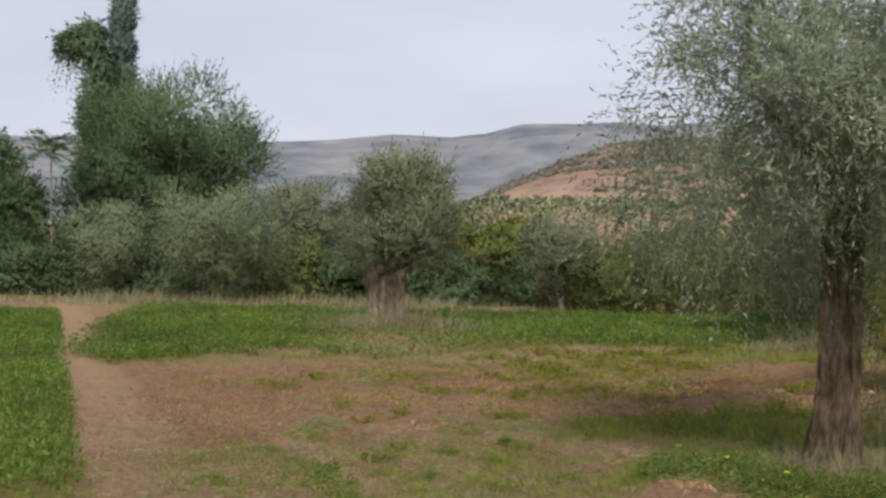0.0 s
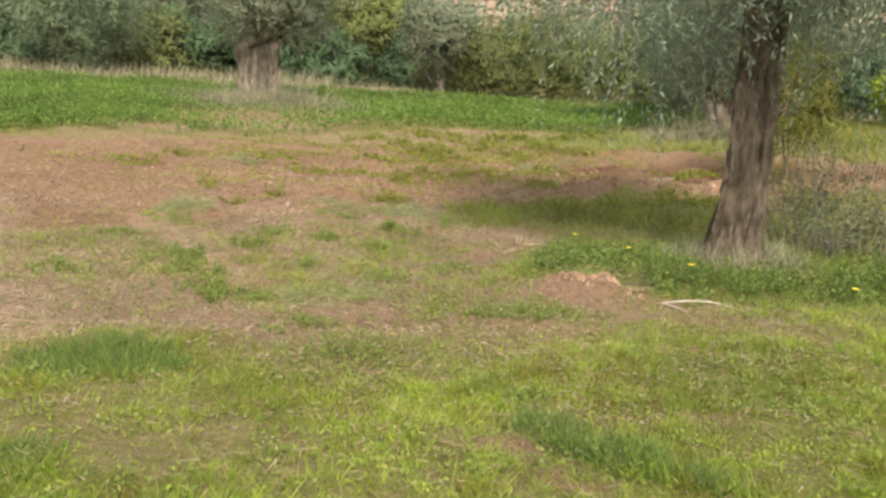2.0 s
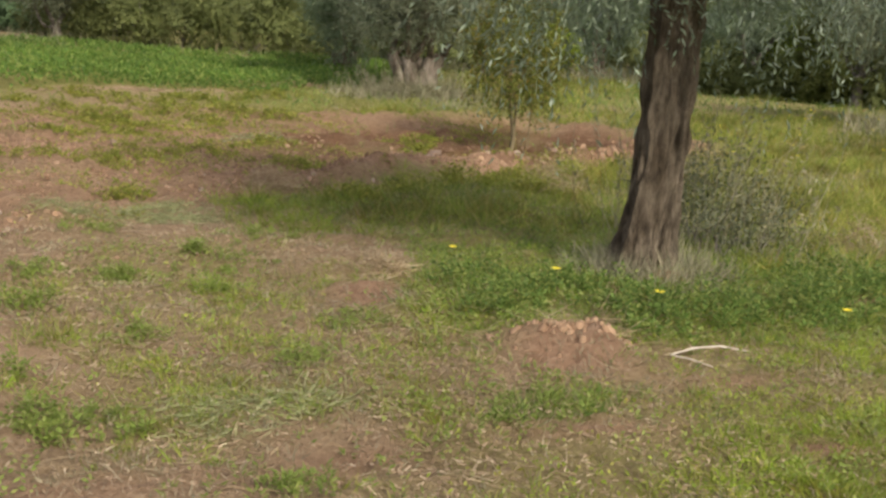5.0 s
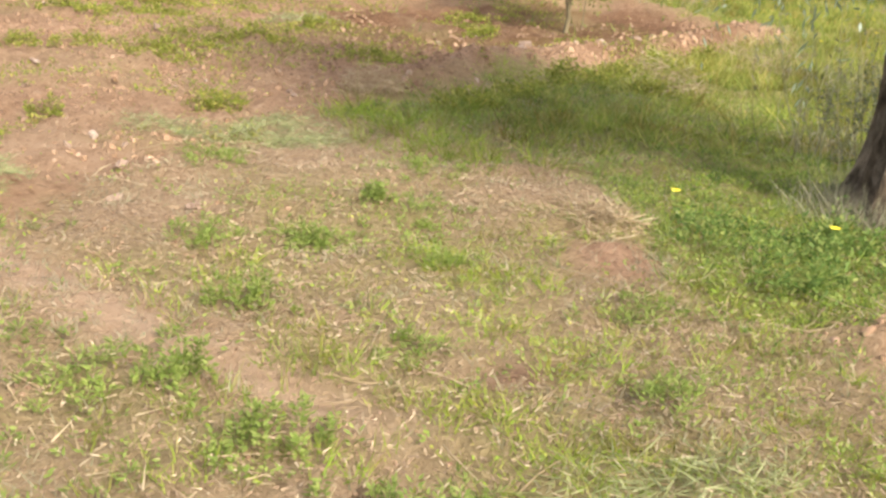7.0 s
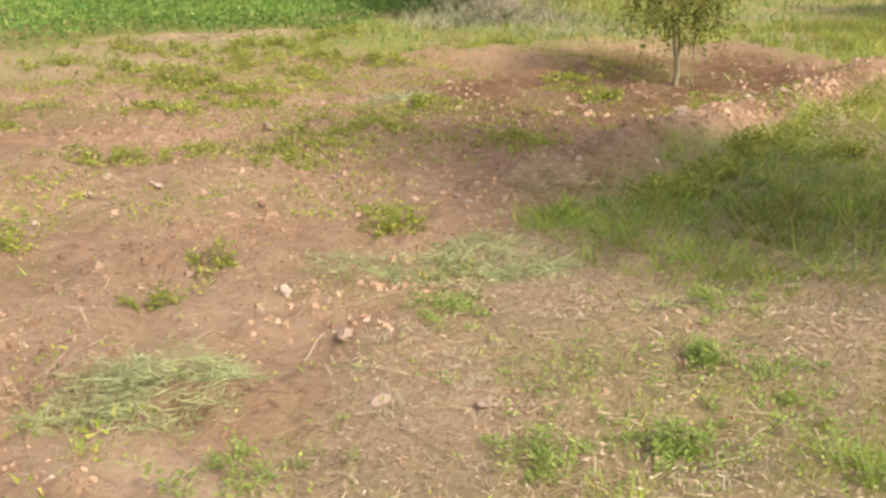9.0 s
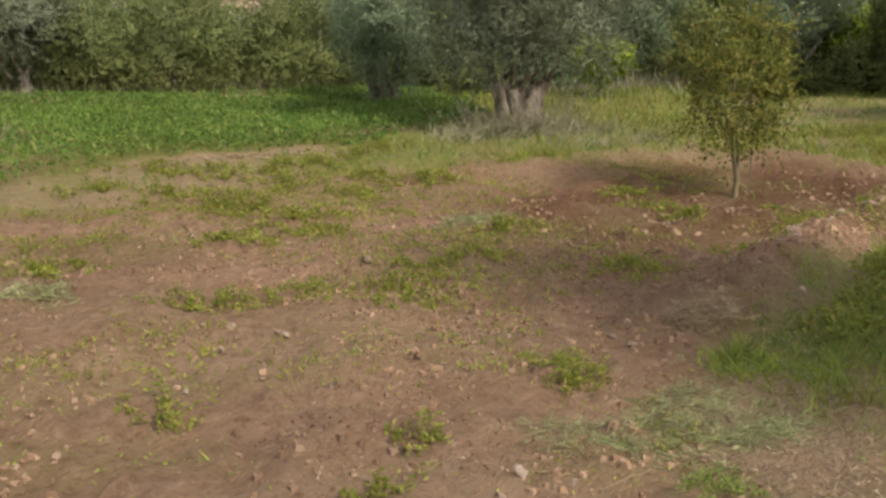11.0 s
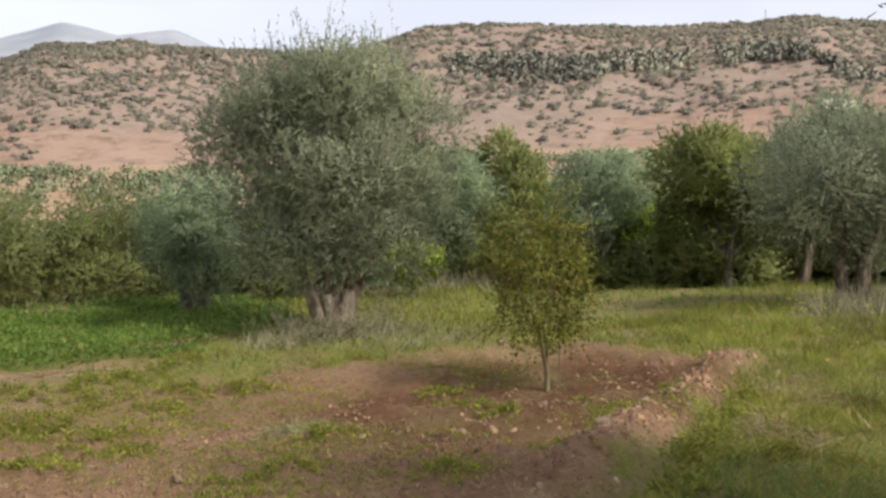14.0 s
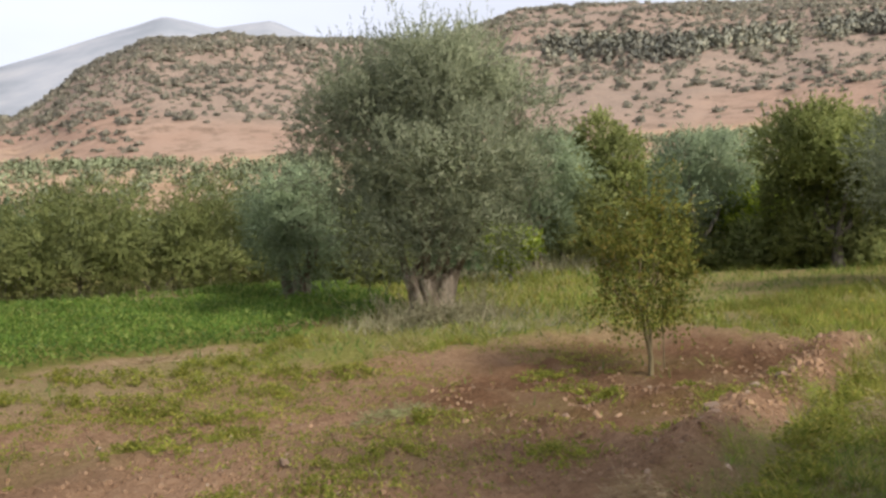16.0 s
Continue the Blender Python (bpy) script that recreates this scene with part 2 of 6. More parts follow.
def hill_material():
    m, n, l, b = material("hill_earth", 1.0, 0.05)
    at = n.new("ShaderNodeAttribute")
    at.attribute_name = "cover"
    sp = n.new("ShaderNodeSeparateColor")
    l.new(at.outputs["Color"], sp.inputs[0])
    broad = noise_node(n, l, 0.012, 6, 0.6)
    fine = noise_node(n, l, 0.09, 6, 0.7)
    earth = ramp(n, [(0.3, (0.228, 0.150, 0.112)), (0.5, (0.270, 0.186, 0.140)), (0.7, (0.306, 0.226, 0.174))])
    l.new(broad.outputs["Fac"], earth.inputs["Fac"])
    spots = ramp(n, [(0.36, (0.62, 0.62, 0.6)), (0.5, (1, 1, 1)), (0.66, (1.0, 1.0, 1.0)), (0.76, (1.3, 1.28, 1.25))])
    l.new(fine.outputs["Fac"], spots.inputs["Fac"])
    c = mix(n, l, 1.0, earth.outputs[0], spots.outputs[0], "MULTIPLY")
    gold = ramp(n, [(0.35, (0.285, 0.190, 0.118)), (0.65, (0.390, 0.285, 0.185))])
    l.new(fine.outputs["Fac"], gold.inputs["Fac"])
    c = mix(n, l, sp.outputs[0], c, gold.outputs[0])
    scrub = ramp(n, [(0.35, (0.205, 0.158, 0.126)), (0.65, (0.262, 0.200, 0.158))])
    l.new(fine.outputs["Fac"], scrub.inputs["Fac"])
    c = mix(n, l, sp.outputs[1], c, scrub.outputs[0])
    l.new(c, b.inputs["Base Color"])
    bump(n, l, b, fine.outputs["Fac"], 0.7, 3.0)
    return m


HILL = hill_material()


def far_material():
    """Mountains kilometres off; the haze of distance is painted into their blue-grey."""
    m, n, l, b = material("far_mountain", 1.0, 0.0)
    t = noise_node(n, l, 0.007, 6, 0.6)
    # far peaks carry more of the painted haze than the nearer ridge of woods
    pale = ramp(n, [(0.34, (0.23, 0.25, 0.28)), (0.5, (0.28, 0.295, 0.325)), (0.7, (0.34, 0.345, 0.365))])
    hazed_woods = ramp(n, [(0.36, (0.120, 0.136, 0.155)), (0.5, (0.180, 0.195, 0.212)), (0.66, (0.255, 0.258, 0.265))])
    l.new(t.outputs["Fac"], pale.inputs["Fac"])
    l.new(t.outputs["Fac"], hazed_woods.inputs["Fac"])
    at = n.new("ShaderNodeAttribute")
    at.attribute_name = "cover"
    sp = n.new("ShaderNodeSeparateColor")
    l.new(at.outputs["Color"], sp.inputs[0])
    l.new(mix(n, l, sp.outputs[2], pale.outputs[0], hazed_woods.outputs[0]), b.inputs["Base Color"])
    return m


FAR = far_material()


def plain_wood(name, a, c):
    m, n, l, b = material(name, 0.8, 0.2)
    t = noise_node(n, l, 14, 4, 0.6, (1, 1, 0.2))
    r = ramp(n, [(0.3, a), (0.7, c)])
    l.new(t.outputs["Fac"], r.inputs["Fac"])
    l.new(r.outputs[0], b.inputs["Base Color"])
    return m


STICK = plain_wood("dead_wood", (0.30, 0.25, 0.19), (0.46, 0.40, 0.32))
STEEL = plain_wood("mast_metal", (0.25, 0.25, 0.26), (0.34, 0.34, 0.35))
STEM = plain_wood("young_stem", (0.10, 0.08, 0.045), (0.21, 0.17, 0.09))
WHITE = plain_wood("whitewash", (0.72, 0.70, 0.66), (0.82, 0.80, 0.77))

# ---- shape helpers ----
rng = np.random.default_rng(7)


def fast_mesh(name, verts, faces, normals=None):
    """A mesh from arrays: verts (n, 3), faces (m, 4), a last corner of -1 making a triangle; normals, if any, one for each vertex."""
    me = bpy.data.meshes.new(name)
    verts, faces = np.ascontiguousarray(verts, dtype=np.float32), np.ascontiguousarray(faces, dtype=np.int32)
    used = faces >= 0
    corners = np.ascontiguousarray(faces[used])
    me.vertices.add(len(verts))
    me.vertices.foreach_set("co", verts.ravel())
    me.loops.add(len(corners))
    me.loops.foreach_set("vertex_index", corners)
    me.polygons.add(len(faces))
    me.polygons.foreach_set("loop_start", np.concatenate([[0], np.cumsum(used.sum(1))[:-1]]).astype(np.int32))
    me.update(calc_edges=True)
    if normals is not None:
        me.normals_split_custom_set_from_vertices(normals.tolist())
    return me


def link(name, me, mat, parent=None, label="", at=None):
    me.materials.append(mat) if mat.name not in me.materials else None
    ob = new(name, me)
    if parent is not None:
        ob.parent = parent
    if at is not None:
        ob.location = at
    if label:
        ob["label"] = label
    return ob


def unit(v):
    return v / np.maximum(np.linalg.norm(v, axis=-1, keepdims=True), 1e-9)


def hash_noise(x, y, seed=0):
    """Smooth value noise on a plane, -1 to 1."""
    xi, yi = np.floor(x).astype(np.int64), np.floor(y).astype(np.int64)
    u, v = x - xi, y - yi
    u, v = u * u * (3 - 2 * u), v * v * (3 - 2 * v)

    def h(a, b):
        n = (a * 374761393 + b * 668265263 + seed * 974634211) & 0x7FFFFFFF
        n = ((n ^ (n >> 13)) * 1274126177) & 0x7FFFFFFF
        return ((n ^ (n >> 16)) & 0xFFFF) / 32767.5 - 1
    return (h(xi, yi) * (1 - u) + h(xi + 1, yi) * u) * (1 - v) + (h(xi, yi + 1) * (1 - u) + h(xi + 1, yi + 1) * u) * v


def fbm(x, y, octaves=4, seed=0):
    total, amp, size = 0.0, 0.5, 1.0
    for k in range(octaves):
        total = total + amp * hash_noise(x * size + 17.3 * k, y * size - 9.1 * k, seed + k)
        amp, size = amp * 0.5, size * 2.03
    return total


def smooth(e0, e1, x):
    t = np.clip((x - e0) / (e1 - e0), 0, 1)
    return t * t * (3 - 2 * t)


def leaves(p, d, length, width, flat=None, widest=0.45, tri=False):
    """Leaf blades as kites, or as triangles narrowing from the base: base p, way d, own length and width; flat: 0 turns them any way, 1 lays them level."""
    n = len(p)
    d = unit(d)
    side = rng.normal(size=(n, 3))
    if flat is not None:
        side = side * (1 - flat) + np.cross(d, np.tile([0, 0, 1.0], (n, 1))) * flat
    side = unit(side - d * (side * d).sum(1, keepdims=True))
    length, width = np.broadcast_to(length, n)[:, None], np.broadcast_to(width, n)[:, None]
    if tri:
        v = np.stack([p - side * width / 2, p + side * width / 2, p + d * length], 1)
        return v.reshape(-1, 3), np.concatenate([np.arange(3 * n).reshape(-1, 3), np.full((n, 1), -1)], 1)
    mid = p + d * length * widest
    v = np.stack([p, mid + side * width / 2, p + d * length, mid - side * width / 2], 1)
    return v.reshape(-1, 3), np.arange(4 * n).reshape(-1, 4)


def massed(name, piece, c, s, soft=0.72):
    """A mesh of leaves that take the light as the masses c of size s they grow on: their normals lean outwards."""
    v, q = piece
    per = 4 if q[0, 3] >= 0 else 3
    leaf = v.reshape(-1, per, 3)
    at = leaf.mean(1)
    own = np.cross(leaf[:, 1] - leaf[:, 0], leaf[:, 2] - leaf[:, 0])
    best, pick = np.full(len(at), 1e9), np.zeros(len(at), int)
    for k in range(len(c)):
        gap = ((at - c[k]) ** 2).sum(1) / s[k] ** 2
        pick, best = np.where(gap < best, k, pick), np.minimum(gap, best)
    mid = c.mean(0)
    wide = np.maximum(np.abs(at - mid).mean(0), 0.05)
    out = unit(unit(at - c[pick]) * 0.9 + unit((at - mid) / wide) * 0.6 + [0, 0, 0.1])
    own = unit(own)
    back = (own * out).sum(1) < 0
    own[back] *= -1
    q = q.copy()
    q[back] = q[back][:, [2, 1, 0, 3]]
    n = unit(out * soft + own * (1 - soft))
    return fast_mesh(name, v, q, np.repeat(n, per, 0))


def join(pieces):
    vs, qs, base = [], [], 0
    for v, q in pieces:
        vs.append(v)
        qs.append(np.where(q < 0, -1, q + base))
        base += len(v)
    return np.concatenate(vs), np.concatenate(qs)


def tube(points, radii, sides=10, flute=0.0, lobes=5, seed=0, twist=0.6, rough=0.0):
    """A tapering limb along points, with the grooves of old wood."""
    P, R = np.asarray(points, float), np.asarray(radii, float)
    way = unit(np.gradient(P, axis=0))
    ref = np.tile([1.0, 0.13, 0.0], (len(P), 1))
    a = unit(ref - way * (ref * way).sum(1, keepdims=True))
    b = np.cross(way, a)
    ang = np.linspace(0, 2 * np.pi, sides, endpoint=False)
    t = np.linspace(0, 1, len(P))[:, None]
    prof = 1 + flute * (np.cos(lobes * ang[None] + twist * 6 * t + seed) * 0.6 + np.cos((lobes - 2) * ang[None] - twist * 4 * t + 2.1 * seed) * 0.4)
    prof = prof + rough * hash_noise(ang[None] * 3.2 + seed * 5 + 0 * t, t * 16 + 0 * ang[None], seed)
    prof = prof + 0.45 * flute * np.cos(11 * ang[None] + 2.4 * hash_noise(ang[None] * 1.3 + seed, t * 7, seed + 3)) * (sides > 30)
    rad = R[:, None] * prof
    v = P[:, None] + rad[..., None] * (np.cos(ang)[None, :, None] * a[:, None] + np.sin(ang)[None, :, None] * b[:, None])
    v = v.reshape(-1, 3)
    i = np.arange(len(P) - 1)[:, None] * sides
    j = np.arange(sides)[None]
    q = np.stack([i + j, i + (j + 1) % sides, i + sides + (j + 1) % sides, i + sides + j], -1).reshape(-1, 4)
    tip = len(v)
    v = np.concatenate([v, P[-1:]])
    last = (len(P) - 1) * sides + np.arange(0, sides, 2)
    cap = np.stack([last, (last + 1 - last[0]) % sides + last[0], (last + 2 - last[0]) % sides + last[0], np.full_like(last, tip)], -1)
    return v, np.concatenate([q, cap])


def bend(a, b, sag=0.1, n=6):
    """A gently bowed line from a to b."""
    a, b = np.asarray(a, float), np.asarray(b, float)
    t = np.linspace(0, 1, n)[:, None]
    off = rng.normal(size=3) * sag * np.linalg.norm(b - a)
    return a + (b - a) * t + off * np.sin(np.pi * t)


# ---- land ----
CX, CY = 0.5, 4.0                     # the sheet's rings spread from here
NEAR_X = [-9.0, -3.0, -1.7, -0.6, 0.1, 0.6, 1.2, 1.7, 2.2, 3.2, 4.8, 6.5, 9.0, 14.0]
NEAR_Y = [4.0, 6.3, 7.7, 8.5, 9.2, 9.8, 10.3, 10.8, 11.2, 11.6, 12.5, 13.2, 14.5, 15.4]
FAR_X = [-12.0, -6.0, -3.0, 2.6, 5.0, 8.0, 10.0, 12.0]
FAR_Y = [15.0, 16.0, 17.4, 18.9, 18.6, 18.0, 16.6, 14.0]
CROP_X = [-14.0, -7.0, -5.0, -3.5, 0.0, 2.0, 3.3, 5.0, 7.5, 9.0, 11.0]
CROP_Y = [16.4, 16.6, 16.9, 18.4, 20.2, 20.9, 20.8, 21.4, 23.0, 25.5, 33.0]
FRONT_B = [-180.0, -30.0, -12.0, -6.5, -4.0, -0.9, 2.2, 6.0, 9.0, 11.0, 12.3, 14.3, 17.8, 22.0, 29.0, 33.6, 35.2, 38.4, 41.8, 45.0, 51.0, 58.0, 63.0, 75.0, 100.0, 180.0]
FRONT_E = [2.6, 2.6, 3.4, 4.7, 5.8, 7.0, 8.1, 8.3, 7.6, 7.2, 8.0, 9.7, 11.3, 11.5, 11.1, 10.8, 11.4, 12.3, 12.2, 11.7, 11.5, 11.3, 10.5, 9.0, 6.0, 2.6]
BACK_B = [-180.0, -60.0, -19.0, -14.0, -10.4, -7.2, -5.3, -3.4, 2.2, 4.6, 8.0, 10.8, 14.9, 19.0, 21.7, 24.7, 26.5, 31.0, 60.0, 180.0]
BACK_E = [4.0, 6.5, 7.6, 7.9, 8.3, 8.2, 8.4, 8.9, 9.0, 8.8, 9.0, 9.7, 11.0, 12.3, 11.7, 12.0, 11.3, 8.5, 6.5, 4.0]


def bank(x, y):
    """The low earth banks that ring the young tree's basin, and the ridge at the edge of the dug plot."""
    line = np.interp(x, NEAR_X, NEAR_Y)
    h = 0.2 * np.exp(-(((y - line - 0.25) / 0.32) ** 2)) * smooth(2.2, 3.4, x) * (1 - smooth(9, 11, x))
    ring = np.hypot((x - 6.3) / 2.7, (y - 16.3) / 2.2)
    ring = ring + 0.25 * fbm(x * 0.9, y * 0.9, 3, 91)
    h = h + 0.06 * np.exp(-(((ring - 1) / 0.13) ** 2)) - 0.05 * (1 - smooth(0.75, 1.0, ring))
    return h


def rise(x, y):
    r = np.hypot(x, y - 5)
    return 0.027 * np.clip(r - 12, 0, 40) + 0.22 * smooth(12, 18, r)


def field_z(x, y):
    """Height of the field."""
    x, y = np.asarray(x, float), np.asarray(y, float)
    z = rise(x, y) + bank(x, y)
    z = z + 0.05 * fbm(x * 0.7, y * 0.7, 3, 3) + 0.045 * fbm(x * 2.6, y * 2.6, 4, 8) * (1 - smooth(20, 40, np.hypot(x, y)))
    z = z + 0.05 * np.exp(-((fbm(x * 0.42, y * 0.6, 2, 12) / 0.07) ** 2)) * smooth(7, 9, y) * (1 - smooth(19, 21, y)) * (1 - smooth(9, 11, x))
    z = z + 0.16 * np.exp(-((x - 2.54) / 0.25) ** 2 - ((y - 6.4) / 0.22) ** 2) * (1 + 0.5 * fbm(x * 4, y * 4, 2, 14))
    z = z + (0.036 * fbm(x * 5.5, y * 5.5, 3, 19) + 0.03 * np.abs(fbm(x * 9, y * 9, 2, 26)) * (1 - smooth(9, 12, np.hypot(x, y - 4)))) * (1 - smooth(14, 22, np.hypot(x, y - 4)))
    plot = smooth(-0.2, 0.3, y - np.interp(x, NEAR_X, NEAR_Y)) * (1 - smooth(18, 20, y)) * (1 - smooth(9, 10, x))
    z = z + plot * (0.09 * fbm(x * 1.9, y * 1.9, 2, 23) + 0.085 * np.maximum(fbm(x * 7.5, y * 7.5, 3, 24), -0.1))
    z = z + 0.06 * np.exp(-((x - 3.9) / 0.7) ** 2 - ((y - 7.7) / 0.7) ** 2)
    z = z + 0.14 * np.exp(-((x + 2.9) / 1.7) ** 2 - ((y - 24.3) / 1.2) ** 2)
    z = z + 0.05 * np.exp(-((x - 7.2) / 1.4) ** 2 - ((y - 21.0) / 1.1) ** 2)
    return z


def land_z(x, y):
    """Field, valley, hills and mountains."""
    r, b = np.hypot(x - CX, y - CY), np.degrees(np.arctan2(x - CX, y - CY))
    front = np.interp(b, FRONT_B, FRONT_E) + 0.12 * fbm(b * 0.9, b * 0 + 3, 3, 21)
    back = np.interp(b, BACK_B, BACK_E) + 0.05 * fbm(b * 0.8, b * 0 + 9, 3, 22)
    foot = np.minimum(4.7, front - 0.5)
    z_foot, z_top, z_far = 300 * np.tan(np.radians(foot)) + 1.6, 720 * np.tan(np.radians(front)) + 1.6, 2700 * np.tan(np.radians(back)) + 1.6
    z = field_z(x, y)
    t = smooth(42, 300, r)
    z = z * (1 - t) + z_foot * t * (0.55 + 0.45 * np.clip(r / 300, 0, 1))
    t = np.clip((r - 300) / 420, 0, 1)
    z = z + (z_top - z_foot) * (0.35 * t + 0.65 * smooth(0, 1, t)) * (r > 300)
    z = z + smooth(320, 450, r) * (1 - smooth(640, 720, r)) * 9 * fbm(x / 60, y / 60, 4, 31)
    t = smooth(720, 1150, r)
    z = z * (1 - t) + 20 * t
    t = smooth(1150, 2700, r)
    z = z * (1 - t) + z_far * t
    t = smooth(2700, 4200, r)
    return z * (1 - t) + 40 * t


def patch(x, y, cx, cy, rx, ry):
    return np.exp(-((x - cx) / rx) ** 2 - ((y - cy) / ry) ** 2)


def zones(x, y):
    """Cover of the field by place: turf, litter, crop, soil, lush, dust, each 0 to 1."""
    wob = 0.55 * fbm(x * 0.8, y * 0.8, 3, 41)
    near, far, crop_y = np.interp(x, NEAR_X, NEAR_Y), np.interp(x, FAR_X, FAR_Y), np.interp(x, CROP_X, CROP_Y)
    fray = wob + 0.5 * fbm(x * 3.3, y * 3.3, 3, 42)
    soil = smooth(-0.16, 0.2, y - near + 0.1 + 0.7 * fray) * smooth(-0.5, 0.5, far - y + wob) * smooth(-0.5, 0.6, 9.3 - x + wob)
    way = (x + 1.55) * 0.879 + (y - 5.8) * 0.477       # across the trodden way; 0 at its right edge
    track = smooth(-0.1, 0.15, way + 0.25 * wob) * (1 - smooth(0.5, 1.1, way + 0.4 * wob)) * smooth(4.0, 5.5, y)
    left_crop = (1 - smooth(-0.15, 0.05, way + 0.25 * wob)) * smooth(5.2, 5.9, y + 0.3 * wob) * (1 - smooth(25.5, 27.5, y))
    far_crop = smooth(-0.2, 0.2, y - crop_y + 1.5 * wob + 0.35 * fbm(x * 2.1, y * 2.1, 2, 39)) * (1 - smooth(30.5, 32, y + 0.03 * x + wob)) * smooth(-0.4, 0.4, 9.5 - x + wob) * smooth(-9, -7.5, x + 0.35 * (y - 20))
    far_crop = far_crop * (1 - patch(x, y, -2.9, 23.4, 2.8, 2.4)) * (1 - patch(x, y, -2.3, 20.3, 1.7, 1.6)) * (1 - 0.9 * (x < 1.5) * smooth(0.12, 0.24, fbm(x * 0.45, y * 0.7, 3, 38)) * (1 - smooth(crop_y + 1, crop_y + 4, y))) * (1 - patch(x, y, 5.3, 29.6, 1.6, 0.7))
    crop = np.maximum(left_crop, far_crop)
    lush = np.clip(patch(x, y, 3.3, 7.2, 1.4, 0.7) + patch(x, y, 4.9, 7.0, 1.3, 0.7) + (0.42 + 1.1 * fbm(x * 1.6, y * 1.6, 3, 51)) * (patch(x, y, 3.9, 10.0, 1.35, 1.0) + patch(x, y, 5.3, 11.3, 1.5, 0.8)) + patch(x, y, 0.1, 4.42, 0.42, 0.24)
                   + (0.5 + 1.6 * fbm(x * 1.9, y * 1.9, 3, 52)) * (1.2 * patch(x, y, 2.75, 10.6, 0.85, 0.6) + 0.8 * patch(x, y, 2.9, 9.6, 0.7, 0.5)) + 0.7 * patch(x, y, 2.3, 5.78, 0.35, 0.14) + 0.6 * patch(x, y, -0.75, 3.4, 0.6, 0.5) + 0.5 * patch(x, y, 1.2, 4.7, 0.3, 0.2), 0, 1) * (1 - 0.9 * soil)
    shade_x = np.interp(y, [8.7, 9.2, 9.6, 9.9, 10.1, 10.5, 11.3, 11.6], [2.6, 2.27, 2.1, 2.15, 1.9, 1.85, 2.06, 2.6])
    lush = np.maximum(lush, np.clip(0.5 + 0.9 * fbm(x * 1.7, y * 1.7, 3, 50), 0.05, 1) * smooth(-0.15, 0.3, x - shade_x + 0.7 * fbm(x * 2.6, y * 2.6, 3, 54)) * smooth(8.5, 9.0, y) * (1 - smooth(11.2, 11.6, y - 0.45 * (x - 2.2))) * (1 - smooth(5.5, 7.0, x)) * (1 - 0.95 * soil))
    edge = np.interp(y, [6.4, 6.75, 7.2, 7.5, 8.0, 8.6], [2.5, 2.15, 2.05, 2.15, 2.4, 2.55])
    lush = np.clip(lush + 0.95 * smooth(-0.1, 0.12, x - edge + 0.3 * wob) * smooth(6.45, 6.75, y + 0.3 * wob) * (1 - smooth(8.5, 9.1, y)) * (1 - smooth(5.0, 6.4, x)), 0, 1)
    along, across = (x - 2.2) * 0.76 - (y - 3.6) * 0.65, (x - 2.2) * 0.65 + (y - 3.6) * 0.76
    lush = np.maximum(lush, np.exp(-(along / 0.36) ** 2 - (across / 0.09) ** 2))
    worn = np.exp(-(((x + 0.6) * 0.88 + (y - 8.1) * 0.47) / 0.2) ** 2) * smooth(6.1, 6.6, y) * (1 - smooth(8.6, 9.4, y))
    bare = np.clip(1.5 * patch(x, y, 2.5, 6.27, 0.27, 0.24) + patch(x, y, 1.9, 3.57, 0.22, 0.12) + patch(x, y, 2.1, 3.22, 0.2, 0.12) + patch(x, y, 2.9, 5.1, 0.26, 0.1) + patch(x, y, 0.9, 6.65, 0.22, 0.14) + 0.9 * patch(x, y, 1.93, 7.6, 0.14, 0.3) + 0.9 * patch(x, y, 0.3, 3.82, 0.26, 0.1) + patch(x, y, -0.45, 4.95, 0.4, 0.2) + 0.9 * patch(x, y, 0.1, 5.35, 0.5, 0.12)
                   + 0.8 * patch(x, y, 1.2, 5.4, 0.25, 0.12) + 0.9 * patch(x, y, 2.15, 5.45, 0.4, 0.1) + 0.9 * patch(x, y, 5.1, 7.0, 0.45, 0.12) + 0.7 * patch(x, y, 1.6, 4.4, 0.14, 0.08)
                   + 0.8 * patch(x, y, 2.7, 3.95, 0.2, 0.1) + 0.8 * patch(x, y, 3.1, 5.9, 0.35, 0.1) + 0.9 * patch(x, y, 2.0, 7.55, 0.25, 0.22) + 0.9 * worn + 1.1 * patch(x, y, 3.8, 7.55, 0.36, 0.22), 0, 1)
    lush = lush * (1 - bare)
    dust = np.clip(worn + 0.8 * track + patch(x, y, -0.45, 4.75, 0.35, 0.2) + 0.45 * patch(x, y, -0.3, 9.9, 1.0, 0.7) * soil + 0.2 * patch(x, y, -0.6, 12.0, 1.2, 0.7) * soil + 0.6 * patch(x, y, 0.8, 7.0, 0.35, 0.25), 0, 1)
    mown = 0.72 * smooth(3.6, 6.4, y + wob) * (1 - smooth(2.3, 4.3, x)) * (1 - soil)
    grassy = (0.80 - mown + 0.55 * patch(x, y, -1.3, 6.9, 1.0, 1.0) + 0.4 * patch(x, y, 0.2, 6.45, 0.35, 0.3) + 0.45 * patch(x, y, 3.4, 4.9, 1.4, 1.1) + 0.75 * fbm(x * 1.15, y * 1.15, 4, 43)) * (1 - 0.9 * soil) * (1 - bare)
    tufts = smooth(0.06, 0.26, fbm(x * 0.55 + 4, y * 0.9, 3, 47)) * soil * 0.34
    verge = np.exp(-((y - far - 0.9) / 0.8) ** 2) * (x < 8) * 0.55
    turf = np.clip(np.maximum(np.maximum(grassy, tufts), lush) + verge * (0.5 + fbm(x * 1.5, y * 1.5, 2, 49)), 0, 1) * (1 - 0.85 * track) * (1 - crop)
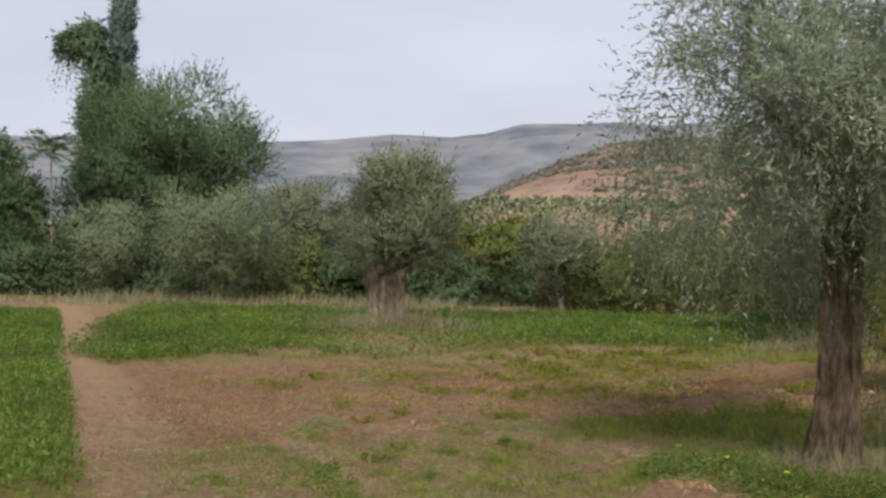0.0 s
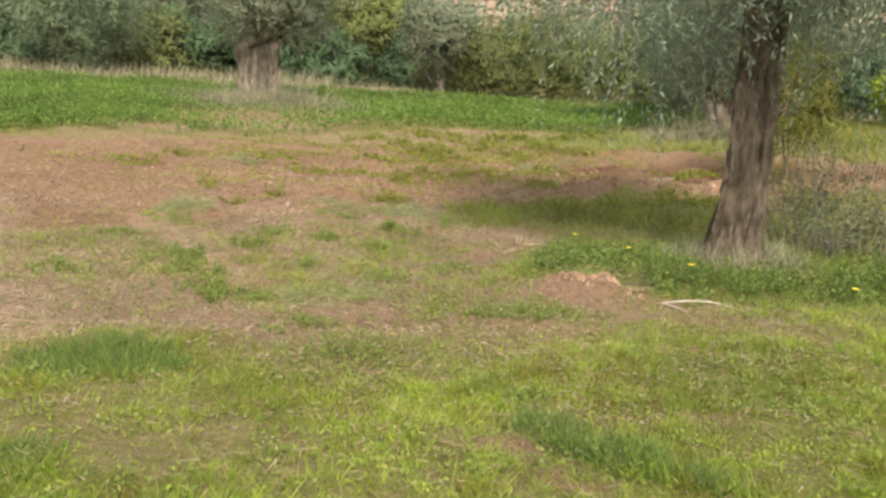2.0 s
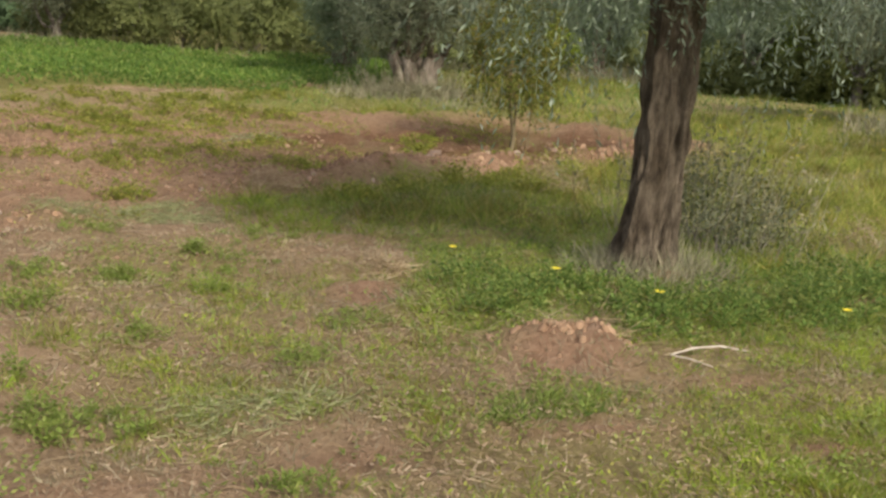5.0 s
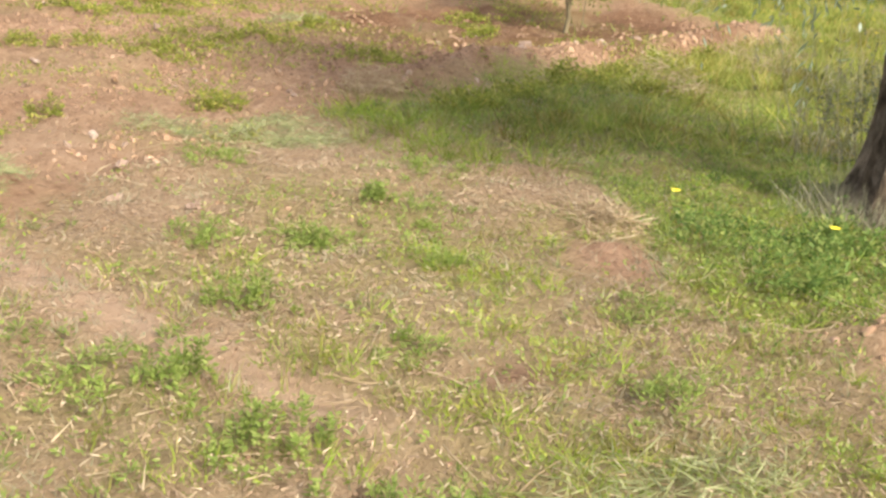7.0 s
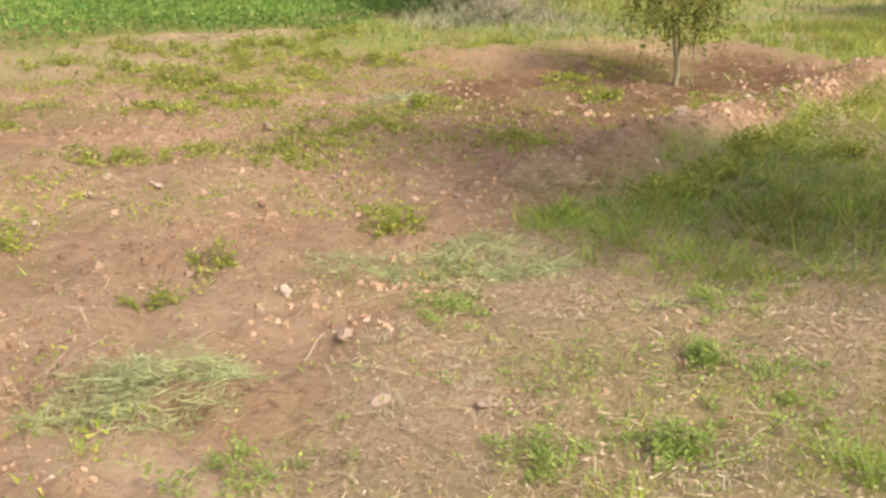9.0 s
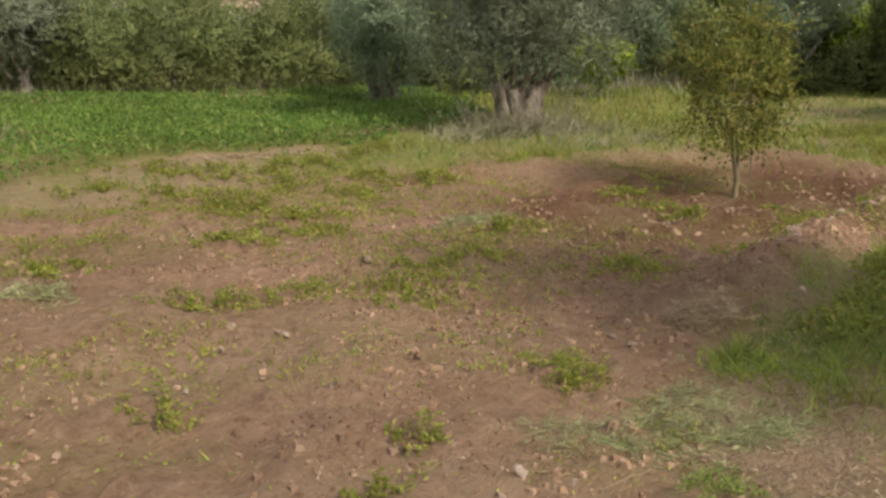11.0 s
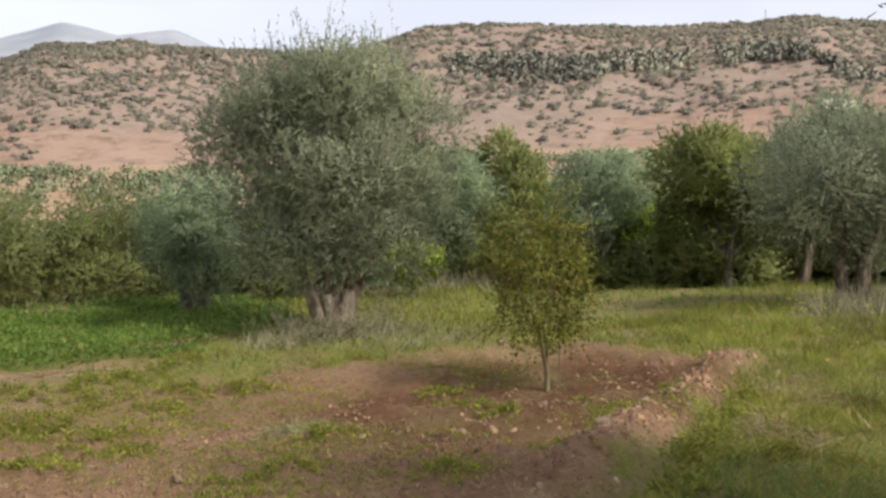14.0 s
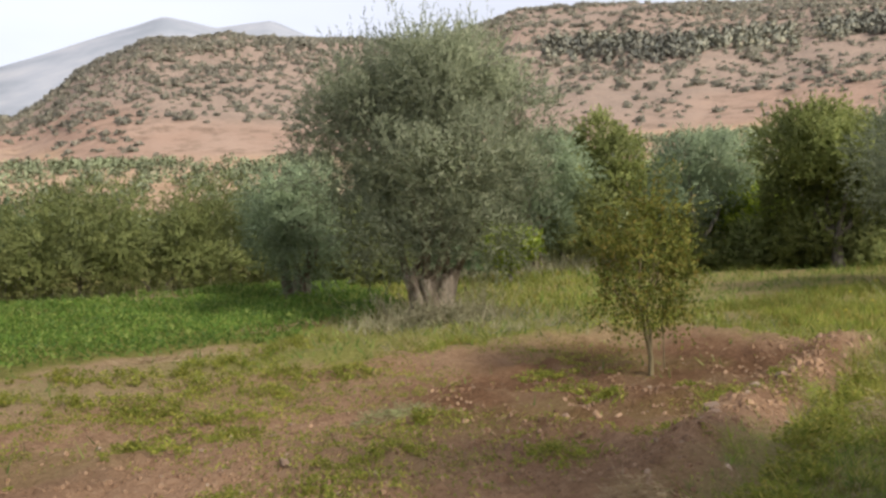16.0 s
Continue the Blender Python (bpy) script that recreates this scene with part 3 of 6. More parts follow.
    litter = np.clip((0.8 - 0.2 * mown) * (1 - soil) * (1 - bare) + 0.25 * soil * smooth(0.0, 0.4, fbm(x * 1.1, y * 1.1, 3, 53)) + 0.9 * track, 0, 1) * (1 - crop)
    return turf, litter, crop, soil, lush, dust


def build_land():
    ang = np.concatenate([np.arange(-60, 72, 0.36), np.arange(72.2, 300, 3.3)])
    ang = ang[:len(ang) // 2 * 2]
    rad = np.concatenate([0.4 * 1.012 ** np.arange(0, 368), 32.3 * 1.032 ** np.arange(0, 156)])
    a, r = np.meshgrid(np.radians(ang), rad)
    x, y = CX + r * np.sin(a), CY + r * np.cos(a)
    z = land_z(x, y)
    n, k = x.shape
    i, j = np.arange(n - 1)[:, None] * k, np.arange(k)[None]
    q = np.stack([i + j, i + k + j, i + k + (j + 1) % k, i + (j + 1) % k], -1).reshape(-1, 4)
    v = np.stack([x, y, z], -1).reshape(-1, 3)
    hub = len(v)
    v = np.concatenate([v, [[CX, CY, field_z(CX, CY)]]])
    c = np.arange(0, k - 1, 2)
    q = np.concatenate([q, np.stack([c, c + 1, (c + 2) % k, np.full_like(c, hub)], -1)])
    me = fast_mesh("ground", v, q)
    X, Y = v[:, 0], v[:, 1]
    R, B = np.hypot(X - CX, Y - CY), np.degrees(np.arctan2(X - CX, Y - CY))
    turf, litter, crop, soil, lush, dust = zones(X, Y)
    near = R < 36
    E = np.degrees(np.arctan2(v[:, 2] - 1.6, R))
    gold = smooth(4.4, 4.8, E) * (1 - smooth(5.2, 5.9, E + 0.8 * fbm(X / 40, Y / 40, 3, 61))) * np.clip(0.45 + 1.2 * fbm(X / 60, Y / 22, 3, 62) + 0.8 * smooth(36, 45, B), 0, 1)
    scrub = smooth(-0.1, 0.4, 0.8 * fbm(X / 90, Y / 90, 4, 63) + 0.6 * smooth(6.0, 8.5, E) - 0.1 + 0.2 * (B < 0)) * smooth(330, 380, R)
    col = np.ones((len(v), 4), np.float32)
    col[:, 0] = np.where(near, np.clip(turf * (0.92 - 0.4 * soil) + crop * 0.95, 0, 1), np.where(R < 290, 0.75, gold))
    col[:, 1] = np.where(near, litter * 0.9, scrub)
    # blue channel: soil mixed darker within a ragged oval round the young tree
    dug = np.hypot((X - 6.0) / 3.0, (Y - 15.2) / 2.6) + 0.35 * fbm(X * 0.8, Y * 0.8, 3, 92)
    col[:, 2] = np.where(near, 1 - smooth(0.75, 1.1, dug), np.where(R > 860, 1 - smooth(6, 13, B), 0))
    col[:, 3] = np.where(near, dust, 0)
    at = me.color_attributes.new("cover", "FLOAT_COLOR", "POINT")
    at.data.foreach_set("color", col.ravel())
    me.materials.append(SOIL)
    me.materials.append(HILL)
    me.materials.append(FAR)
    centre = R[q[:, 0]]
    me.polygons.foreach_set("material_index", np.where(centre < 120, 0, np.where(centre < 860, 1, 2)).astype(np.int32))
    me.update()
    ob = new("ground", me)
    return tagged(ob, "reddish farm soil and mown turf running out to dry hills", "ground", kind="structure")


build_land()


def ground_at(x, y):
    return float(field_z(x, y))


# ---- trees ----


def lobes_in(centre, radii, count, size, low=-0.55):
    """Foliage masses spread through a crown."""
    u = unit(rng.normal(size=(count * 3, 3)))
    u = u[u[:, 2] > low][:count]
    t = 0.35 + 0.5 * rng.random(len(u)) ** 0.6
    c = np.asarray(centre) + u * np.asarray(radii) * t[:, None]
    return c, size * (0.7 + 0.6 * rng.random(len(u)))


def foliage(c, s, twigs, per, length, width, lift=0.25, droop=0.0, reach=0.35, tri=True, loose=0.55):
    """Twigs with leaves all over the masses c of size s."""
    share = s ** 2 / (s ** 2).sum()
    pick = rng.choice(len(c), twigs, p=share)
    u = unit(rng.normal(size=(twigs, 3)) + [0, 0, 0.25])
    p = c[pick] + u * (s[pick] * (0.45 + 0.6 * rng.random(twigs) ** 0.7))[:, None]
    d = unit(u * 0.8 + rng.normal(size=(twigs, 3)) * 0.45 + [0, 0, lift - droop])
    run = reach * (0.5 + rng.random(twigs))
    k = np.arange(per) / per
    pos = p[:, None] + d[:, None] * (run[:, None, None] * k[None, :, None])
    pos[..., 2] -= droop * 0.6 * (run[:, None] * k[None]) ** 1.5
    way = d[:, None] * 0.8 + rng.normal(size=(twigs, per, 3)) * loose
    n = twigs * per
    return leaves(pos.reshape(-1, 3), way.reshape(-1, 3), length * (0.7 + 0.6 * rng.random(n)), width * (0.7 + 0.6 * rng.random(n)), tri=tri)


def empty_at(name, x, y, label, category, group="", sink=0.0, turn=0.0):
    e = new(name)
    e.location = (x, y, ground_at(x, y) - sink)
    e.rotation_euler = (0, 0, radians(turn))
    e.empty_display_size = 0.2
    return tagged(e, label, category, group)


def tree(name, x, y, label, height, crown_r, crown_z, leaf, trunk_r=0.14, lean=(0, 0), twigs=700, per=10, leaf_l=0.12, leaf_w=0.035,
         masses=14, mass=0.7, bark=None, stems=1, flare=1.6, limbs=5, droop=0.0, lift=0.25, reach=0.4, fork=None, group="", flute=0.14, category="tree", low=-0.55):
    t = empty_at(name, x, y, label, category, group, sink=0.04)
    bark = bark or BARK
    crown_c = np.array([lean[0], lean[1], crown_z])
    fork = fork or max(0.5, crown_z - crown_r[2] * 0.75)
    c, s = lobes_in(crown_c, crown_r, masses, mass, low)
    tubes = []
    tops = []
    for k in range(stems):
        a = 2 * math.pi * (k + 0.3 * rng.random()) / stems
        off = np.array([math.cos(a), math.sin(a), 0]) * (trunk_r * 1.1 if stems > 1 else 0)
        top = np.array([lean[0] * 0.5, lean[1] * 0.5, fork]) + off * 1.5
        n = 14
        f = np.linspace(0, 1, n)[:, None]
        path = off * (1 - f) * 1.15 + top * f + off * f * 0.2
        path = path + np.concatenate([0.06 * np.sin(f * 5 + k), 0.05 * np.cos(f * 4 + 2 * k), 0 * f], 1) * trunk_r * 3 * f
        r = trunk_r * (1 - 0.32 * f[:, 0]) * (1 + (flare - 1) * np.exp(-f[:, 0] * 6))
        tubes.append(tube(path, r, 18, flute, 5 + k % 2, seed=k + int(10 * abs(x)), rough=0.10))
        tops.append((path[-1], r[-1]))
    trunk = link("trunk", fast_mesh("trunk", *join(tubes)), bark, t)
    for k in range(min(limbs, len(c))):
        start, r0 = tops[k % len(tops)]
        line = bend(start - [0, 0, 0.08], c[k], 0.12, 7)
        link("limb", fast_mesh("limb", *tube(line, np.linspace(r0 * 0.75, 0.015, 7), 8, 0.05, 3, k)), bark, t)
    link("crown", massed("crown", foliage(c, s, int(twigs * 2.2), per, leaf_l * 0.72, leaf_w * 0.95, lift, droop, reach), c, s), leaf, t)
    return t


# the old olive beside the way, with a split trunk
def near_olive():
    x, y = 3.84, 7.76
    t = empty_at("olive_tree", x, y, "old olive tree with a split grey-brown trunk and silvery leaves", "tree", "olive trees", sink=0.05)
    n = 46
    f = np.linspace(0, 1, n)[:, None]
    spine = np.concatenate([0.12 * f + 0.025 * np.sin(f * 5), 0.04 * np.sin(f * 3), 2.3 * f], 1)
    flare = 1 + 0.75 * np.exp(-f[:, 0] * 11) + 0.32 * smooth(0.25, 1.0, f[:, 0])
    pieces = [tube(spine + np.array([-0.085, -0.03, 0]) * (1 - 0.25 * f) - np.array([0.06, 0.02, 0]) * np.exp(-9 * f), 0.092 * (1 - 0.15 * f[:, 0]) * flare, 48, 0.2, 5, 1, 0.35, 0.34),
              tube(spine + np.array([0.098, 0.01, 0]) * (1 - 0.25 * f), 0.072 * (1 - 0.12 * f[:, 0]) * flare, 46, 0.22, 5, 2, 0.35, 0.34),
              tube(spine + [0.0, 0.13, 0], 0.095 * (1 - 0.2 * f[:, 0]) * flare, 46, 0.2, 6, 4, 0.4, 0.3),
              tube(np.array([(-0.23, -0.07, 0.0), (-0.18, -0.06, 0.12), (-0.14, -0.05, 0.3), (-0.11, -0.03, 0.55)]), [0.06, 0.05, 0.035, 0.012], 14, 0.15, 4, 3, 0.3, 0.15),
              tube(np.array([(0.2, -0.04, 0.0), (0.165, -0.03, 0.1), (0.14, -0.01, 0.28), (0.12, 0.0, 0.5)]), [0.05, 0.042, 0.03, 0.012], 14, 0.15, 4, 5, 0.3, 0.15)]
    link("trunk", fast_mesh("trunk", *join(pieces)), BARK, t)
    c1, s1 = lobes_in((0.35, -0.15, 3.65), (1.65, 1.55, 1.65), 34, 0.58, -0.8)
    c2 = np.array([[-1.05, -0.3, 2.1], [-0.7, 0.2, 1.95], [-1.3, 0.0, 2.3], [-0.6, -0.7, 2.2], [-0.2, 0.4, 2.1], [0.9, 0.3, 2.1], [1.2, -0.3, 2.2], [0.1, -0.9, 2.5], [-1.2, -0.4, 2.9], [0.5, -0.6, 2.25], [0.3, 0.2, 2.3], [1.4, 0.4, 2.6], [1.0, -0.7, 2.6], [0.7, 0.6, 2.5], [0.1, -0.7, 2.75], [-0.3, -0.95, 2.85], [0.5, -1.05, 2.95], [0.9, -1.1, 2.7]])
    c, s = np.concatenate([c1, c2]), np.concatenate([s1, np.full(len(c2), 0.5)])
    top = spine[-1]
    for k in range(9):
        link("limb", fast_mesh("limb", *tube(bend(top - [0, 0, 0.1], c[k * 3], 0.14, 8), np.linspace(0.08, 0.015, 8), 9, 0.08, 3, k)), BARK, t)
    crown = join([foliage(c, s, 5000, 14, 0.062, 0.014, 0.15, 0.25, 0.40, False, 0.42), foliage(c2, np.full(len(c2), 0.5), 1300, 14, 0.060, 0.014, -0.3, 0.7, 0.5, False, 0.42), foliage(c2[-4:], np.full(4, 0.45), 560, 14, 0.060, 0.014, 0.0, 0.4, 0.4, False, 0.42)])
    link("crown", massed("crown", crown, c, s, 0.6), OLIVE, t)


near_olive()


def stump_olive(x, y, label, arc, stem_r, fork, crown_c, crown_r, masses, skirt, twigs, leaf_l, bark):
    """An old olive regrown from a broad stump: stems in a ring, a crown that hangs low."""
    t = empty_at("olive_tree", x, y, label, "tree", "olive trees", sink=0.06)
    f = np.linspace(0, 1, 12)[:, None]
    stems, tops = [], []
    for k, (dx, dy, spread) in enumerate(arc):
        foot, top = np.array([dx, dy, 0.0]), np.array([dx * spread, dy * spread, fork * (0.85 + 0.3 * rng.random())])
        line = foot + (top - foot) * f + np.concatenate([0.05 * np.sin(4 * f + k), 0.05 * np.cos(3 * f + k), 0 * f], 1)
        r = stem_r * (0.85 + 0.3 * rng.random()) * (1 - 0.3 * f[:, 0]) * (1 + 0.6 * np.exp(-7 * f[:, 0]))
        stems.append(tube(line, r, 18, 0.2, 5, k, 0.5, 0.14))
        tops.append((line[-1], r[-1]))
    mid = (min(a[0] for a in arc) + max(a[0] for a in arc)) / 2
    half = (max(a[0] for a in arc) - min(a[0] for a in arc)) / 2
    g = np.linspace(0, 1, 9)
    burl = tube(np.stack([mid + 0 * g, 0.05 + 0 * g, fork * 0.9 * g], 1), (half * 1.05 + 0.04) * (1 - 0.22 * g), 30, 0.16, 7, 3, 0.3, 0.22)
    burl[0][:, 1] *= 0.6
    stems.append(burl)
    link("trunk", fast_mesh("trunk", *join(stems)), bark, t)
    c, s = lobes_in(crown_c, crown_r, masses, 0.52, -0.9)
    a = np.linspace(0, 2 * np.pi, 11, endpoint=False)
    ring = np.stack([crown_c[0] + skirt[0] * np.cos(a), skirt[0] * np.sin(a), skirt[1] + 0.15 * np.sin(3 * a)], 1)
    top = np.stack([crown_c[0] + (0.42 + 0.2 * np.sin(4 * a)) * crown_r[0] * np.cos(a * 1.3), 0.5 * crown_r[1] * np.sin(a * 1.3), crown_c[2] + crown_r[2] * (0.55 + 0.2 * np.sin(5 * a))], 1)
    c, s = np.concatenate([c, ring, top]), np.concatenate([s, np.full(22, 0.5)])
    for k in range(8):
        start, r0 = tops[k % len(tops)]
        link("limb", fast_mesh("limb", *tube(bend(start - [0, 0, 0.08], c[k], 0.12, 7), np.linspace(r0 * 0.7, 0.015, 7), 8, 0.05, 3, k)), BARK, t)
    crown = join([foliage(c, s, int(twigs * 1.7), 10, leaf_l, leaf_l * 0.3, 0.45, 0.1, 0.42), foliage(top, np.full(11, 0.5), twigs // 16, 16, leaf_l, leaf_l * 0.3, 1.6, 0, 0.7)])
    link("crown", massed("crown", crown, c, s, 0.66), OLIVE_DARK, t)


stump_olive(7.25, 21.3, "large olive tree with pale stump-like trunk and dense grey-green crown", ((-0.24, -0.1, 2.1), (-0.10, -0.17, 1.9), (0.20, -0.13, 1.4), (0.34, 0.0, 1.6), (0.06, 0.2, 1.2)), 0.14, 0.85,
            (0.1, 0.0, 2.85), (2.3, 2.1, 1.75), 64, (1.1, 1.4), 5600, 0.085, PALEBARK)
stump_olive(-2.9, 24.5, "short olive tree on a thick double trunk in dry weeds", ((-0.40, -0.05, 1.15), (-0.2, 0.1, 1.1), (0.22, 0.05, 1.25)), 0.22, 1.5,
            (0.2, 0.0, 2.85), (1.35, 1.25, 1.1), 22, (0.9, 2.0), 2600, 0.10, DULLBARK)
tree("olive_tree", 7.6, 27.0, "olive tree with a grey trunk at the edge of the crop", 3.4, (1.25, 1.2, 1.3), 1.75, OLIVE_SOFT, 0.13, (0, 0), 1200, 9, 0.13, 0.034, 14, 0.55,
     DULLBARK, 3, 1.4, 4, 0.2, 0.3, 0.4, 0.6, "olive trees", low=-0.9)
tree("olive_tree", -11.6, 35.2, "wide olive tree with drooping grey-green crown", 4.4, (2.3, 2.0, 1.9), 2.3, OLIVE_SOFT, 0.14, (0, 0), 1700, 9, 0.15, 0.042, 18, 0.75, DULLBARK, 1, 1.4, 4, 0.3, 0.2, 0.5, 0.6, "olive trees", low=-0.95)
tree("olive_tree", -17.0, 38.0, "rounded olive tree in front of a tall thicket", 4.0, (1.6, 1.5, 1.8), 2.0, OLIVE_SOFT, 0.12, (0, 0), 1300, 9, 0.15, 0.042, 14, 0.65, DULLBARK, 1, 1.4, 4, 0.3, 0.2, 0.5, 0.5, "olive trees", low=-0.95)
tree("olive_tree", -9.6, 41.0, "grey olive tree in the field hedge", 5.0, (2.7, 2.0, 2.0), 3.1, OLIVE_DARK, 0.2, (0, 0), 1500, 9, 0.18, 0.05, 16, 0.85, GREYBARK, 1, 1.4, 5, 0.1, 0.3, 0.5, 1.4, "olive trees")
tree("olive_tree", -5.6, 41.5, "olive tree standing in the field hedge", 5.2, (2.0, 1.8, 1.8), 3.5, OLIVE_SOFT, 0.2, (0, 0), 1300, 9, 0.18, 0.05, 15, 0.8, GREYBARK, 1, 1.4, 4, 0.1, 0.3, 0.5, 1.3, "olive trees")
tree("olive_tree", 1.2, 33.6, "dense dark olive tree with foliage to the ground", 3.4, (1.1, 1.1, 1.45), 1.85, OLIVE_DARK, 0.14, (0, 0), 1200, 9, 0.14, 0.04, 14, 0.6, GREYBARK, 1, 1.4, 3, 0.2, 0.3, 0.4, 0.6, "olive trees", low=-0.9)
tree("olive_tree", 18.6, 25.6, "round olive tree behind the meadow", 3.3, (1.35, 1.3, 1.4), 1.9, OLIVE_SOFT, 0.13, (0, 0), 1500, 9, 0.13, 0.036, 14, 0.6, GREYBARK, 2, 1.4, 4, 0.2, 0.3, 0.4, 0.7, "olive trees")
tree("olive_tree", 16.4, 29.6, "olive tree with a bent bare stem", 4.0, (1.7, 1.5, 1.7), 2.3, OLIVE_SOFT, 0.11, (-0.3, 0), 1300, 9, 0.14, 0.04, 14, 0.65, DULLBARK, 2, 1.3, 5, 0.2, 0.3, 0.4, 0.8, "olive trees", low=-0.95)
tree("olive_tree", 20.2, 20.6, "olive tree on a pale leaning double trunk", 3.9, (1.5, 1.5, 1.5), 2.6, OLIVE_SOFT, 0.12, (0.4, -0.2), 1500, 9, 0.12, 0.033, 18, 0.6, DULLBARK, 2, 1.4, 5, 0.2, 0.3, 0.4, 1.1, "olive trees")
tree("olive_tree", 15.35, 16.55, "olive tree with several dark stems over weeds", 3.8, (1.75, 1.7, 1.5), 2.15, OLIVE_DARK, 0.15, (0.2, 0), 2200, 10, 0.11, 0.03, 22, 0.65, BARK, 3, 1.4, 7, 0.2, 0.3, 0.4, 0.9, "olive trees", low=-0.9)
tree("olive_tree", 12.6, 31.5, "low olive tree in the hedge behind the crop", 3.0, (1.6, 1.4, 1.2), 1.8, OLIVE_DARK, 0.13, (0, 0), 1000, 9, 0.15, 0.042, 12, 0.6, GREYBARK, 1, 1.4, 3, 0.2, 0.3, 0.4, 0.6, "olive trees", low=-0.9)

# broad-leaved trees and citrus
tree("broadleaf_tree", -17.6, 44.4, "tall feathery green tree in the hedge", 10.5, (4.2, 3.2, 5.2), 5.6, BROADLEAF, 0.28, (0.5, 0), 2700, 10, 0.24, 0.065, 34, 1.15, GREYBARK, 1, 1.5, 8, 0.0, 0.7, 1.0, 1.4, "hedge trees", low=-0.95)
tree("broadleaf_tree", -18.6, 44.6, "leafy green tree below the cypress", 7.6, (3.0, 2.4, 3.4), 4.0, BROADLEAF, 0.2, (0, 0), 1700, 9, 0.24, 0.09, 24, 1.1, GREYBARK, 1, 1.4, 5, 0.0, 0.4, 0.6, 0.8, "hedge trees", low=-0.95)
tree("broadleaf_tree", -25.2, 42.0, "dark green tree at the hedge corner", 8.5, (2.6, 2.4, 3.7), 4.6, BROADLEAF, 0.25, (0, 0), 1500, 9, 0.24, 0.09, 18, 1.1, GREYBARK, 1, 1.5, 5, 0.0, 0.4, 0.6, 1.0, "hedge trees", low=-0.95)
tree("broadleaf_tree", 18.6, 21.55, "leafy yellow-green tree beside the meadow", 3.8, (1.5, 1.35, 1.75), 1.95, YELLOWLEAF, 0.14, (0, 0), 1700, 9, 0.15, 0.06, 18, 0.65, GREYBARK, 1, 1.4, 5, 0.0, 0.4, 0.4, 0.8, "hedge trees", low=-0.9)
tree("broadleaf_tree", 20.35, 31.47, "upright yellow-green tree rising above the hedge", 4.4, (1.7, 1.5, 1.8), 2.35, YELLOWLEAF, 0.14, (0, 0), 1200, 9, 0.17, 0.07, 14, 0.65, GREYBARK, 1, 1.4, 4, 0.0, 0.5, 0.4, 0.8, "hedge trees", low=-0.9)
tree("citrus_tree", 13.1, 26.7, "small citrus tree with yellow-green leaves", 1.6, (0.7, 0.6, 0.5), 0.9, CITRUS, 0.05, (0, 0), 340, 8, 0.13, 0.06, 9, 0.3, GREYBARK, 1, 1.2, 3, 0.1, 0.3, 0.25, 0.7, "citrus trees")
tree("citrus_tree", 20.0, 25.0, "bright citrus tree with yellow-green leaves", 2.0, (0.8, 0.8, 0.85), 1.15, CITRUS, 0.06, (0, 0), 420, 8, 0.13, 0.06, 10, 0.38, GREYBARK, 1, 1.2, 3, 0.1, 0.3, 0.25, 0.5, "citrus trees")
tree("citrus_tree", -1.4, 40.2, "fresh green citrus tree in the hedge", 3.4, (1.5, 1.3, 1.3), 2.0, YELLOWLEAF, 0.1, (0, 0), 700, 8, 0.2, 0.09, 12, 0.6, GREYBARK, 1, 1.2, 3, 0.1, 0.3, 0.4, 0.7, "citrus trees", low=-0.9)
tree("broadleaf_tree", -3.8, 40.0, "dull green tree in the hedge", 3.6, (1.4, 1.3, 1.4), 2.0, THICKET, 0.1, (0, 0), 800, 8, 0.18, 0.07, 12, 0.6, GREYBARK, 2, 1.2, 3, 0.1, 0.3, 0.4, 0.7, "hedge trees", low=-0.9)
tree("broadleaf_tree", -7.6, 38.6, "low bright green tree in the hedge", 3.0, (1.7, 1.4, 1.3), 1.5, BROADLEAF, 0.1, (0, 0), 1000, 8, 0.17, 0.08, 14, 0.6, GREYBARK, 2, 1.2, 3, 0.1, 0.3, 0.4, 0.5, "hedge trees", low=-0.9)


def cypress():
    x, y, h = -20.3, 46.0, 16.0
    t = empty_at("cypress_tree", x, y, "tall slender dark cypress above the hedge", "tree", sink=0.05)
    link("trunk", fast_mesh("trunk", *tube([(0, 0, 0), (0, 0, h * 0.4), (0.1, 0, h * 0.9)], [0.22, 0.15, 0.03], 10, 0.1)), GREYBARK, t)
    z = np.linspace(1.0, h - 0.4, 26)
    w = 0.36 * np.minimum(1, (h - z) / 2.8) ** 0.7 * (0.9 + 0.2 * rng.random(26))
    c = np.stack([0.1 * rng.normal(size=26) * (z < h - 1), 0.1 * rng.normal(size=26), z], 1)
    link("crown", massed("crown", foliage(c, w + 0.1, 2400, 8, 0.3, 0.07, 1.2, 0, 0.4), c, w + 0.1), CYPRESS, t)


cypress()


